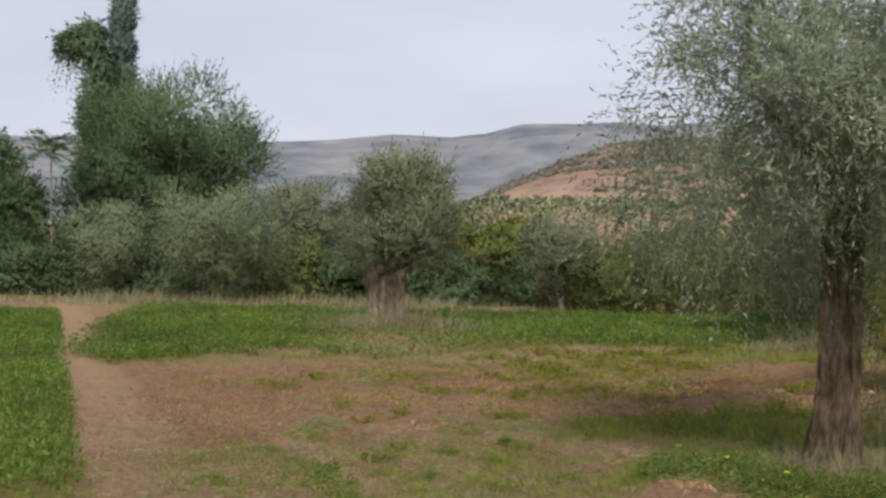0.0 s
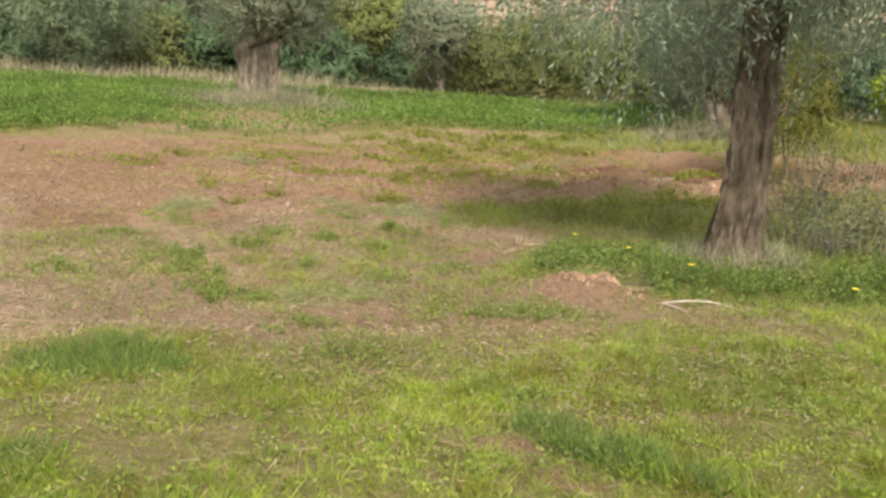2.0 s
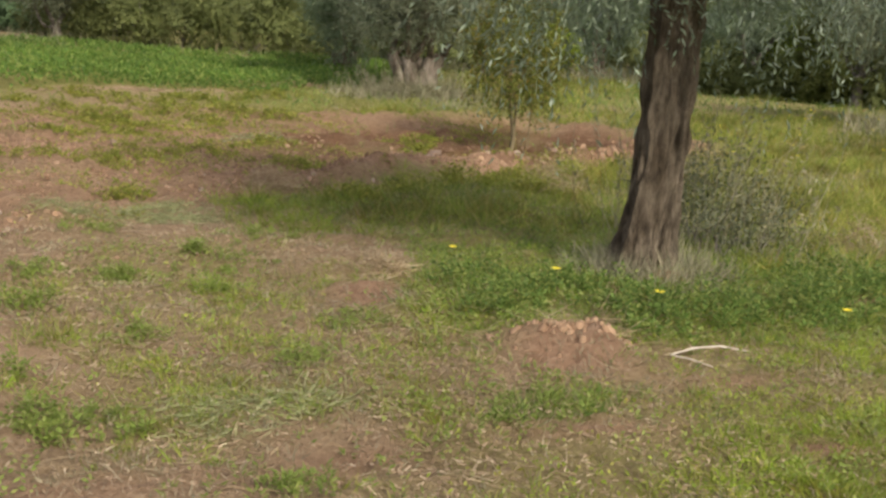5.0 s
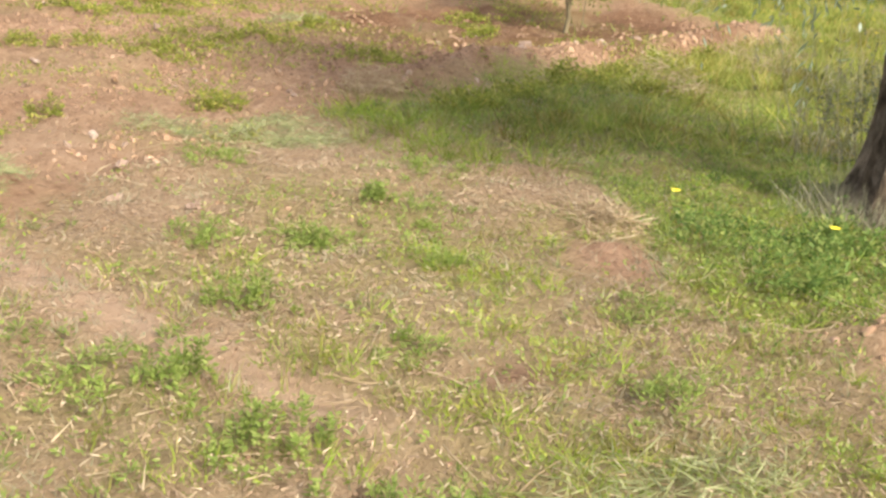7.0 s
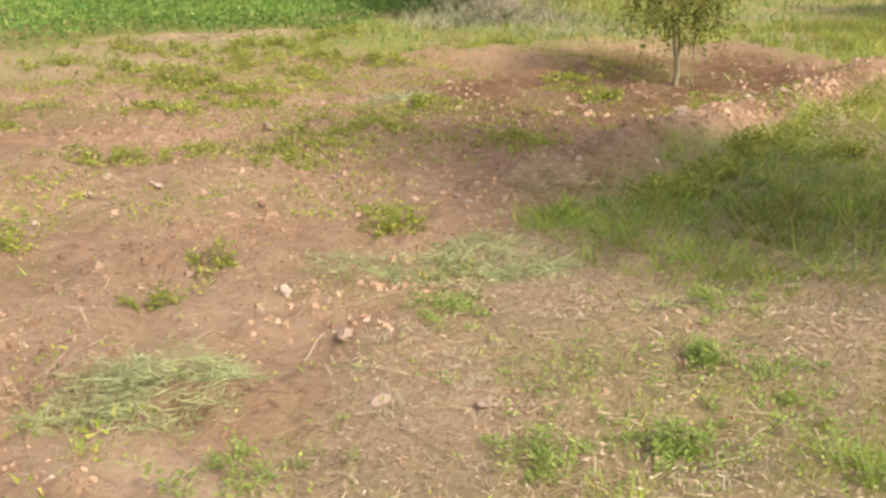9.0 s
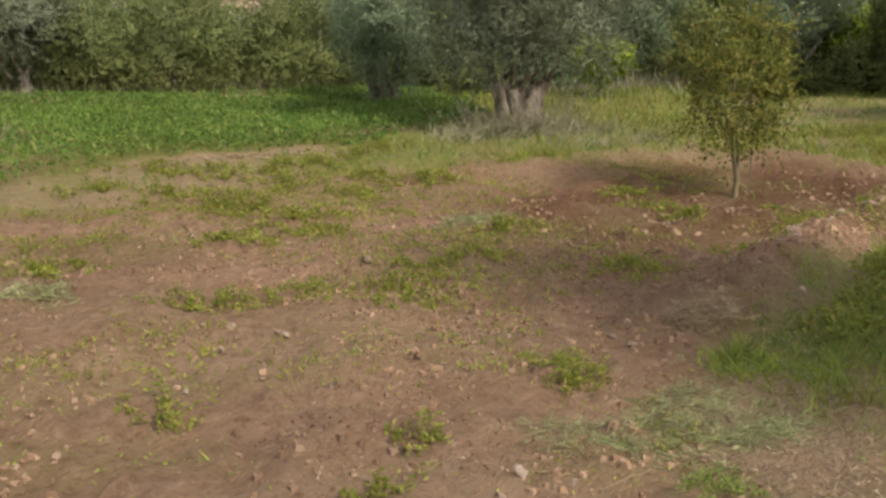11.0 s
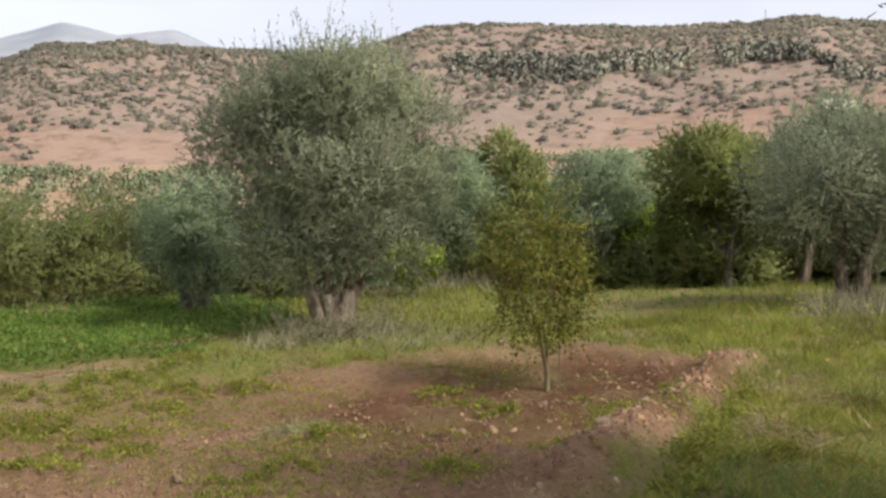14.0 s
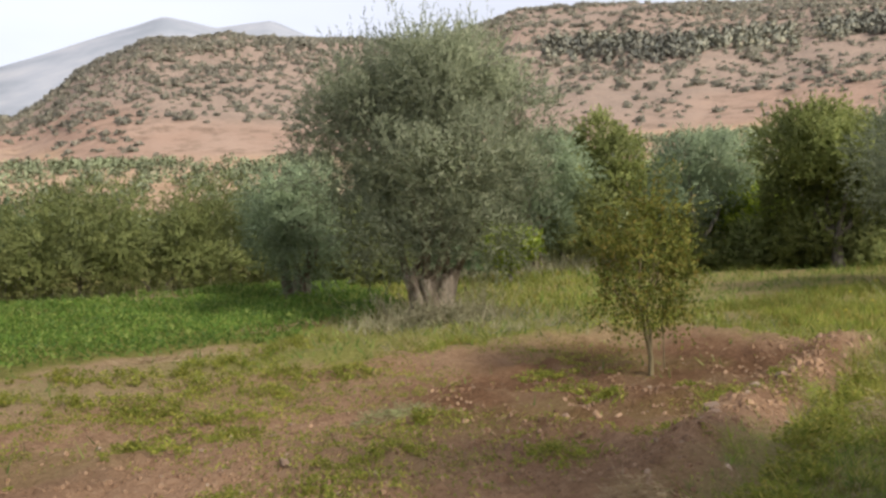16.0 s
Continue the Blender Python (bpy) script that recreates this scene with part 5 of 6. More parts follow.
def heap(name, x, y, rx, ry, high, mat, label, category, count=900, length=0.16, width=0.006, group=""):
    """A loose heap of cut stems."""
    a, q = rng.random(count) * 2 * np.pi, np.sqrt(rng.random(count))
    px, py = rx * q * np.cos(a), ry * q * np.sin(a)
    base = field_z(x + px, y + py) - ground_at(x, y)
    q = q * (1 + 0.25 * np.sin(3 * a + x))
    px, py = rx * q * np.cos(a), ry * q * np.sin(a)
    base = field_z(x + px, y + py) - ground_at(x, y)
    pz = base + high * np.clip(1 - q ** 2, 0.05, 1) * rng.random(count) + 0.004
    d = np.stack([rng.normal(size=count), rng.normal(size=count), 0.35 * rng.normal(size=count)], 1)
    ob = link(name, fast_mesh(name, *leaves(np.stack([px, py, pz], 1), d, length * (0.5 + rng.random(count)), width)), mat)
    ob.location = (x, y, ground_at(x, y))
    return tagged(ob, label, category, group, kind="stuff")


heap("straw_heap", 2.85, 6.6, 0.2, 0.14, 0.08, STRAW, "small arched heap of bleached straw on bare earth", "straw", 260, 0.17, 0.004, "straw heaps")
heap("straw_heap", 2.2, 8.05, 0.2, 0.28, 0.09, STRAW, "pale tangle of dry straw beside green weeds", "straw", 900, 0.10, 0.005, "straw heaps")
heap("straw_heap", 2.6, 6.52, 0.28, 0.12, 0.05, STRAW, "loose arcs of bleached straw on a dirt mound", "straw", 70, 0.18, 0.004, "straw heaps")
heap("straw_heap", -1.05, 5.3, 0.45, 0.25, 0.04, STRAW, "thin scatter of straw beside the trodden way", "straw", 420, 0.08, 0.0032, "straw heaps")
heap("straw_heap", -0.5, 4.1, 0.4, 0.2, 0.04, STRAW, "thin scatter of dry straw in mown grass", "straw", 300, 0.11, 0.004, "straw heaps")
heap("cut_grass_heap", 1.0, 5.85, 0.42, 0.2, 0.05, HAY, "thin wilted swath of cut grass", "hay", 900, 0.1, 0.0035, "cut grass heaps")
heap("straw_heap", -0.5, 5.0, 0.4, 0.2, 0.05, STRAW, "flat heap of straw beside the trodden way", "straw", 480, 0.085, 0.0032, "straw heaps")
heap("straw_heap", 4.95, 22.0, 0.7, 0.25, 0.06, STRAW, "pale straw lying along the crop edge", "straw", 500, 0.2, 0.010, "straw heaps")
heap("straw_heap", 5.2, 29.4, 1.3, 0.45, 0.15, STRAW, "bank of bleached straw before the thicket", "straw", 900, 0.3, 0.02, "straw heaps")
heap("straw_heap", 2.4, 20.4, 0.6, 0.2, 0.05, STRAW, "dry straw raked along the crop edge", "straw", 300, 0.2, 0.010, "straw heaps")
heap("straw_heap", -1.9, 23.2, 0.7, 0.3, 0.10, STRAW, "pale dry straw below a thick olive trunk", "straw", 400, 0.2, 0.012, "straw heaps")
heap("cut_grass_heap", -0.7, 9.1, 0.40, 0.28, 0.15, HAY, "flattened heap of grey-green cut grass", "hay", 3600, 0.075, 0.0028, "cut grass heaps")
heap("straw_heap", -0.95, 9.3, 0.3, 0.16, 0.16, STRAW, "long bleached stems fallen over cut grass", "straw", 150, 0.17, 0.003, "straw heaps")
heap("cut_grass_heap", 0.45, 10.2, 0.26, 0.2, 0.06, HAY, "loose wilted grass at the end of a swath", "hay", 600, 0.08, 0.003, "cut grass heaps")
heap("cut_grass_heap", 1.3, 9.9, 0.28, 0.14, 0.08, HAY, "ridge of pale green cut grass on soil", "hay", 700, 0.09, 0.0032, "cut grass heaps")
heap("cut_grass_heap", 0.95, 10.0, 0.6, 0.22, 0.07, HAY, "long swath of drying cut grass on soil", "hay", 1700, 0.085, 0.0032, "cut grass heaps")
heap("cut_grass_heap", 2.29, 11.38, 0.26, 0.2, 0.26, STRAW, "domed heap of pale wilted grass beside shaded turf", "hay", 1500, 0.10, 0.004, "cut grass heaps")
heap("cut_grass_heap", 3.0, 15.3, 0.5, 0.25, 0.08, HAY, "thin scatter of wilted cut grass on earth", "hay", 700, 0.13, 0.006, "cut grass heaps")
heap("brush_heap", 7.0, 20.6, 0.75, 0.35, 0.2, DRYWEED, "grey dry brush piled round an olive stump", "brush", 2600, 0.3, 0.012, "dry brush")
heap("cut_grass_heap", -1.3, 14.1, 0.4, 0.2, 0.06, HAY, "thin scatter of wilted cut grass by the way", "hay", 600, 0.13, 0.006, "cut grass heaps")
heap("cut_grass_heap", 1.2, 10.35, 0.35, 0.2, 0.07, HAY, "loose drying cut grass on soil", "hay", 800, 0.085, 0.0035, "cut grass heaps")


for hx_, hy_, hr in ((7.3, 13.0, 0.5), (7.0, 12.3, 0.45), (5.3, 11.75, 0.4), (6.45, 8.56, 0.28), (5.1, 11.2, 0.35), (8.2, 13.2, 0.4)):
    heap("straw_heap", hx_, hy_, hr, hr * 0.45, 0.24, STRAW, "bleached cut grass lying over green meadow", "straw", int(900 * hr), 0.16, 0.006, "straw heaps")


def weed(x, y, r, high, mat, label, count=260, leaf_l=0.06, leaf_w=0.028):
    """A low ragged clump of weeds: many sprouts, thinning outwards, each with small leaves."""
    sprouts = max(7, int(46 * r / 0.3))
    a, q = rng.random(sprouts) * 2 * np.pi, rng.random(sprouts) ** 0.8
    q = q * (1 + 0.35 * np.sin(2 * a + 9 * x) + 0.2 * np.sin(5 * a + 7 * y))
    ox_, oy_ = r * 1.25 * q * np.cos(a), r * 0.95 * q * np.sin(a)
    tall = high * (0.35 + 0.65 * rng.random(sprouts)) * (1 - 0.5 * np.clip(q, 0, 1))
    pick = rng.integers(0, sprouts, count)
    up = rng.random(count)
    reach = leaf_l * (0.5 + 0.9 * rng.random(count)) * (1.2 - 0.6 * up)
    turn = 2 * np.pi * rng.random(count)
    px, py = ox_[pick] + np.cos(turn) * reach * 0.5, oy_[pick] + np.sin(turn) * reach * 0.5
    base = field_z(x + px, y + py) - ground_at(x, y)
    p = np.stack([px, py, base + tall[pick] * up + 0.004], 1)
    d = np.stack([np.cos(turn), np.sin(turn), 0.15 + 0.9 * rng.random(count)], 1)
    ob = link("weed_clump", fast_mesh("weed_clump", *leaves(p, d, leaf_l * (0.5 + rng.random(count)), leaf_w * (0.6 + 0.8 * rng.random(count)), 0.5)), mat)
    ob.location = (x, y, ground_at(x, y))
    return tagged(ob, label, "weed", "weeds on the plot", kind="stuff")


PLOT_WEEDS = ((0.0, 13.25, 0.34), (0.45, 13.2, 0.28), (-0.35, 13.3, 0.26), (0.95, 12.75, 0.26), (1.05, 13.15, 0.28), (1.4, 13.4, 0.28), (1.8, 13.75, 0.34), (2.15, 13.85, 0.26), (1.15, 11.17, 0.2), (0.9, 10.85, 0.14), (-0.16, 10.45, 0.12), (-0.48, 10.17, 0.12),
              (1.5, 16.4, 0.4), (1.48, 15.7, 0.34), (1.3, 17.3, 0.4), (0.6, 15.4, 0.4), (2.3, 19.2, 0.45), (-1.1, 15.0, 0.4), (1.23, 17.6, 0.4), (0.15, 19.0, 0.4), (-1.0, 11.3, 0.16),
              (2.2, 18.4, 0.5), (3.0, 19.4, 0.5), (1.6, 19.4, 0.5), (3.8, 20.0, 0.45), (0.8, 18.4, 0.45), (2.7, 17.6, 0.36), (4.4, 20.4, 0.4), (1.0, 20.0, 0.45), (3.3, 18.3, 0.34))
MORE_WEEDS = ((2.85, 12.75, 0.34), (4.0, 12.8, 0.3), (5.5, 13.55, 0.26), (6.9, 13.9, 0.2), (2.9, 14.75, 0.24), (5.7, 16.4, 0.34), (3.0, 12.95, 0.24), (4.8, 14.4, 0.24), (3.6, 17.6, 0.4), (6.2, 14.6, 0.24), (5.0, 15.2, 0.3), (-2.2, 14.5, 0.4), (-2.4, 13.2, 0.3))
for wx_, wy_, wr in PLOT_WEEDS + MORE_WEEDS:
    weed(wx_, wy_, wr, 0.12 if wy_ < 17 else 0.16, WEED, "low green weeds sprouting on bare reddish soil", int(2300 * wr), 0.026 if wy_ < 14 else 0.036, 0.013 if wy_ < 14 else 0.018)
weed(0.98, 10.95, 0.15, 0.22, WEED, "upright leafy green weed on bare soil", 230, 0.036, 0.016)
for wx_, wy_, wr, wh in ((-0.15, 6.87, 0.13, 0.2), (0.24, 7.35, 0.14, 0.18), (0.02, 6.4, 0.16, 0.2), (0.3, 5.95, 0.2, 0.18), (0.69, 8.05, 0.1, 0.14), (1.15, 8.45, 0.1, 0.12)):
    weed(wx_, wy_, wr, wh, MOWNWEED, "leafy bright green weed clump on trodden ground", int(5200 * wr), 0.022, 0.009)
# seedlings all over the dug plot
ex, ey = scatter(15000, -4.0, 9.0, 8.4, 19.6, lambda x, y: zones(x, y)[3] * np.clip(smooth(-0.1, 0.25, fbm(x * 0.9 + 3, y * 0.9, 4, 93)) * 0.75 + smooth(14.8, 17.5, y) * smooth(-0.12, 0.12, fbm(x * 0.7, y * 1.1, 4, 94)) * (x < 5), 0, 1))
ex, ey = clumped(ex, ey, 8, 0.045)
ep = np.stack([ex, ey, field_z(ex, ey) + 0.05 * rng.random(len(ex)) ** 1.5], 1)
stuff("seedlings", "scattered small seedlings on bare reddish soil", "weed", WEED, leaves(ep, rng.normal(size=ep.shape) + [0, 0, 0.6], 0.034 * (0.5 + rng.random(len(ex))), 0.015, tri=True))
# little forbs in the mown ground, each a rosette
qx_, qy_ = scatter(14000, -3.0, 5.6, 1.2, 9.8, lambda x, y: (1 - zones(x, y)[3]) * (1 - zones(x, y)[2]) * (0.12 + 0.88 * smooth(-0.1, 0.25, fbm(x * 1.8, y * 1.8, 3, 95))) * (0.3 + 0.7 * zones(x, y)[0]))
turn_ = 2 * np.pi * rng.random((len(qx_), 10))
fr = 0.014 * (0.5 + rng.random((len(qx_), 10))) * (0.6 + 0.9 * rng.random((len(qx_), 1)))
fxx, fyy = qx_[:, None] + fr * np.cos(turn_), qy_[:, None] + fr * np.sin(turn_)
fp = np.stack([fxx, fyy, field_z(fxx, fyy) + 0.008 + 0.05 * rng.random(fxx.shape) ** 1.5], -1).reshape(-1, 3)
fd = np.stack([np.cos(turn_), np.sin(turn_), 0.1 + 0.8 * rng.random(turn_.shape)], -1).reshape(-1, 3)
stuff("forbs", "small leafy forbs sprouting through mown ground", "weed", MOWNWEED, leaves(fp, fd, 0.022 * (0.6 + 0.8 * rng.random(len(fp))), 0.010, 0.6))
MOWN_WEEDS = ( (0.7, 8.1, 0.15, 0.12), (0.2, 8.1, 0.12, 0.12), (1.1, 7.6, 0.12, 0.12), (0.3, 8.2, 0.12, 0.1), (-0.6, 8.4, 0.2, 0.12),
              (1.4, 8.3, 0.15, 0.12), (0.6, 9.5, 0.25, 0.08), (1.2, 4.7, 0.25, 0.14), (1.3, 6.3, 0.2, 0.12), (-0.8, 6.3, 0.4, 0.1), (-0.4, 7.0, 0.3, 0.1), (2.05, 5.7, 0.3, 0.12), (1.9, 4.2, 0.25, 0.12), (0.3, 5.95, 0.25, 0.12), (2.49, 6.95, 0.2, 0.16), (0.7, 6.9, 0.14, 0.08), (1.7, 7.0, 0.2, 0.1), (0.9, 5.2, 0.25, 0.1), (-0.9, 7.6, 0.2, 0.1), (1.6, 9.0, 0.2, 0.08))
for wx_, wy_, wr, wh in MOWN_WEEDS:
    weed(wx_, wy_, wr, wh, MOWNWEED, "yellow-green weed tuft in mown grass", int(3600 * wr), 0.026, 0.006)
for wx_, wy_, wr, wh in ((2.45, 6.9, 0.16, 0.3), (3.05, 6.75, 0.25, 0.28), (3.55, 6.7, 0.3, 0.3), (4.3, 6.75, 0.3, 0.32), (4.9, 7.3, 0.4, 0.34), (2.6, 7.7, 0.3, 0.2), (3.1, 7.4, 0.3, 0.26), (2.75, 7.25, 0.35, 0.2), (4.5, 7.0, 0.5, 0.25), (5.1, 7.1, 0.5, 0.25), (3.3, 6.95, 0.35, 0.2), (3.9, 6.9, 0.4, 0.2), (5.6, 7.4, 0.5, 0.22)):
    weed(wx_, wy_, wr, wh, LUSH, "lush blue-green weed clump near the olive trunk", int(3000 * wr), 0.032, 0.012)


for wx_, wy_, wr, wh in ((3.5, 11.15, 0.28, 0.22), (4.2, 11.5, 0.34, 0.26), (5.0, 11.95, 0.3, 0.24), (5.9, 12.5, 0.34, 0.26), (4.8, 11.2, 0.3, 0.2), (6.9, 13.0, 0.3, 0.25), (2.9, 10.9, 0.25, 0.2)):
    weed(wx_, wy_, wr, wh, WEED, "leafy dark green weeds along the dug bank", int(2600 * wr), 0.045, 0.018)


def twiggy(x, y, r, high, label, count=60):
    """Dry standing weed stalks with sparse seed heads."""
    pieces = []
    for k in range(count):
        px, py = rng.normal() * r * 0.5, rng.normal() * r * 0.5
        top = np.array([px * 1.6, py * 1.6, high * (0.5 + 0.6 * rng.random())])
        line = bend((px, py, 0), top, 0.06, 4)
        pieces.append(tube(line, np.linspace(0.004, 0.0015, 4), 4))
        d = rng.normal(size=(9, 3)) + [0, 0, 0.6]
        pieces.append(leaves(line[1] + (top - line[1]) * rng.random((9, 1)), d, 0.06, 0.012))
    ob = link("dry_weed", fast_mesh("dry_weed", *join(pieces)), DRYWEED)
    ob.location = (x, y, ground_at(x, y) - 0.01)
    return tagged(ob, label, "weed", "dry weeds", kind="stuff")


twiggy(4.8, 8.6, 0.5, 1.05, "tall grey dry weed stalks beside the olive trunk", 60)
twiggy(5.3, 8.3, 0.35, 0.6, "grey dry weed stalks beside the olive trunk", 16)
twiggy(4.5, 9.1, 0.35, 0.9, "thin dry weed stalks behind the olive trunk", 14)
def low_shrub(x, y, r, h, label, twigs):
    t = empty_at("weed_shrub", x, y, label, "shrub", "weeds beside the trunk", sink=0.02)
    c, s = lobes_in((0, 0, h * 0.45), (r, r * 0.8, h * 0.5), 9, h * 0.22, -0.9)
    for k in range(6):
        link("stem", fast_mesh("stem", *tube(bend((0.05 * rng.normal(), 0.05 * rng.normal(), 0), c[k], 0.1, 5), np.linspace(0.008, 0.003, 5), 5)), GREYBARK, t)
    link("foliage", massed("foliage", foliage(c, s, twigs, 8, 0.035, 0.012, 0.6, 0.0, 0.3), c, s, 0.5), GREYWEED, t)


low_shrub(4.85, 8.65, 0.42, 0.72, "dark grey-green weedy shrub beside the olive trunk", 240)
low_shrub(5.25, 8.45, 0.3, 0.4, "low grey weedy shrub beside the olive trunk", 180)
low_shrub(4.7, 8.25, 0.3, 0.4, "low grey weedy shrub against the olive trunk", 160)
twiggy(7.9, 20.9, 0.6, 0.7, "dry weed stalks at the foot of an olive", 90)
twiggy(6.5, 20.8, 0.6, 0.5, "dry weed stalks at the foot of an olive", 80)
twiggy(-2.2, 23.7, 0.8, 0.8, "dry weed stalks round a thick olive trunk", 110)


def flower(x, y, high=0.12):
    t = empty_at("yellow_flower", x, y, "small yellow wildflower standing in grass", "flower", "yellow flowers", sink=0.01)
    link("stem", fast_mesh("stem", *tube([(0, 0, 0), (0.005, 0, high * 0.5), (0, 0, high)], [0.003, 0.0025, 0.002], 5)), LUSH, t)
    a = np.linspace(0, 2 * np.pi, 9, endpoint=False)
    link("petals", fast_mesh("petals", *leaves(np.tile([0, 0, high], (9, 1)), np.stack([np.cos(a), np.sin(a), 0.35 + 0 * a], 1), 0.032, 0.02, 1.0)), YELLOW, t)


for px_, py_ in ((2.66, 8.1), (2.95, 7.3), (4.3, 6.5), (9.8, 13.4), (10.6, 14.2), (9.2, 12.6), (11.4, 15.0), (10.1, 15.4), (12.3, 16.1), (8.6, 13.1), (11.0, 13.0), (3.3, 6.8), (-1.9, 22.6), (-2.6, 22.4), (-1.4, 22.9)):
    flower(px_, py_, 0.14 if py_ < 12 else 0.32)


for k in range(24):
    flower(12.0 + 0.7 * rng.normal(), 15.6 + 0.5 * rng.normal(), 0.3 + 0.15 * rng.random())


def stone_mesh(seed):
    bm = bmesh.new()
    bmesh.ops.create_icosphere(bm, subdivisions=2, radius=1)
    for v in bm.verts:
        k = 1 + 0.6 * noise.noise(v.co * 1.5 + Vector((seed * 7.1, 0, 0)))
        v.co = Vector((v.co.x * k, v.co.y * k * 0.8, v.co.z * k * 0.6))
    me = bpy.data.meshes.new("stone")
    bm.to_mesh(me)
    bm.free()
    me.materials.append(STONE)
    return me


STONES = [stone_mesh(k) for k in range(6)]


def stone(x, y, size, k):
    ob = new("stone", STONES[k % 6])
    ob.location = (x, y, ground_at(x, y) + size * 0.22)
    ob.rotation_euler = (0.4 * rng.normal(), 0.4 * rng.normal(), 6 * rng.random())
    ob.scale = (size, size, size)
    return tagged(ob, "small pale stone lying on the reddish soil", "stone", "field stones")


for k, (px_, py_, ps) in enumerate(((4.62, 16.0, 0.08), (0.12, 9.42, 0.04), (1.64, 11.28, 0.036), (1.69, 10.94, 0.03), (4.2, 12.45, 0.05), (-0.34, 12.49, 0.04), (1.12, 13.77, 0.05), (0.3, 8.55, 0.035), (-0.1, 9.9, 0.03), (0.05, 10.0, 0.032), (-0.03, 8.72, 0.04), (0.2, 9.86, 0.025), (4.31, 12.6, 0.07), (5.6, 13.2, 0.06), (6.1, 13.35, 0.05))):
    stone(px_, py_, ps, k)
qx, qy = scatter(1500, -4, 9, 7.5, 18.5, lambda x, y: zones(x, y)[3] * (0.12 + 0.7 * patch(x, y, 1.5, 15.2, 1.0, 0.7) + 0.7 * patch(x, y, 4.5, 16.3, 1.0, 0.6) + 0.7 * patch(x, y, 5.2, 13.2, 1.3, 0.5) + 0.6 * patch(x, y, 0.2, 12.3, 1.5, 0.7)))
for k in range(min(280, len(qx))):
    stone(qx[k], qy[k], 0.010 + 0.026 * rng.random() ** 3.5, k)


kx, ky = scatter(150000, -4.5, 9.5, 4.5, 17, lambda x, y: np.clip(zones(x, y)[3] + 0.5 * smooth(5.2, 6.2, y) * (x < 1.6) * (1 - zones(x, y)[0]), 0, 1) * smooth(-0.25, 0.3, fbm(x * 1.6, y * 1.6, 3, 97)) * 0.6 * near_eye(x, y) ** 0.5)
box_v = np.array([(-1, -1, -1), (1, -1, -1), (1, 1, -1), (-1, 1, -1), (-0.6, -0.6, 0.6), (0.6, -0.6, 0.6), (0.6, 0.6, 0.6), (-0.6, 0.6, 0.6)], float)
box_q = np.array([(4, 5, 6, 7), (0, 1, 5, 4), (1, 2, 6, 5), (2, 3, 7, 6), (3, 0, 4, 7)])
bank_k = np.exp(-(((ky - np.interp(kx, NEAR_X, NEAR_Y) - 0.2) / 0.5) ** 2)) * smooth(3, 4, kx)
ks = ((0.004 + 0.018 * smooth(7.5, 10, ky) * rng.random(len(kx)) ** 3.2 + 0.004 * rng.random(len(kx))) * (1 + 0.7 * bank_k))[:, None, None]
kt = 2 * np.pi * rng.random(len(kx))
kr = np.stack([np.stack([np.cos(kt), np.sin(kt), 0 * kt], 1), np.stack([-np.sin(kt), np.cos(kt), 0 * kt], 1), np.tile([0, 0, 1.0], (len(kx), 1))], 1)
kv = np.einsum("nvi,nij->nvj", box_v[None] * (0.6 + 0.7 * rng.random((len(kx), 8, 3))), kr) * ks + np.stack([kx, ky, field_z(kx, ky)], 1)[:, None]
clod = stuff("soil_clods", "crumbled clods of reddish dug soil", "soil", CLOD, (kv.reshape(-1, 3), (np.arange(len(kx))[:, None, None] * 8 + box_q[None]).reshape(-1, 4)))
clod.data.polygons.foreach_set("use_smooth", np.zeros(len(clod.data.polygons), bool))


def lumps(name, label, x, y, size):
    """Broken clods, each an uneven block turned its own way."""
    n = len(x)
    turn = 2 * np.pi * rng.random(n)
    axes = np.stack([np.stack([np.cos(turn), np.sin(turn), 0.3 * rng.normal(size=n)], 1), np.stack([-np.sin(turn), np.cos(turn), 0.3 * rng.normal(size=n)], 1), np.stack([0.3 * rng.normal(size=n), 0.3 * rng.normal(size=n), np.ones(n)], 1)], 1)
    v = np.einsum("nvi,nij->nvj", box_v[None] * (0.5 + 0.8 * rng.random((n, 8, 3))), axes) * size[:, None, None] + np.stack([x, y, field_z(x, y) + size * 0.3], 1)[:, None]
    return stuff(name, label, "soil", CLOD, (v.reshape(-1, 3), (np.arange(n)[:, None, None] * 8 + box_q[None]).reshape(-1, 4)))


mound_x, mound_y = 2.58 + 0.14 * rng.normal(size=170), 6.47 + 0.08 * rng.normal(size=170)
lumps("mound_clods", "crumbled earth clods on a small dug mound", mound_x, mound_y, 0.007 + 0.017 * rng.random(170) ** 2.5)
bkx, bky = scatter(5000, 2.5, 9.8, 11.2, 15.4, lambda x, y: np.clip(np.exp(-(((y - np.interp(x, NEAR_X, NEAR_Y) - 0.35) / 0.55) ** 2)) + 0.15 * zones(x, y)[3], 0, 1) * smooth(-0.2, 0.2, fbm(x * 1.3, y * 1.3, 3, 99)) * 0.5)
lumps("bank_clods", "loose clods along the dug earth bank", bkx, bky, 0.010 + 0.035 * rng.random(len(bkx)) ** 3.5)


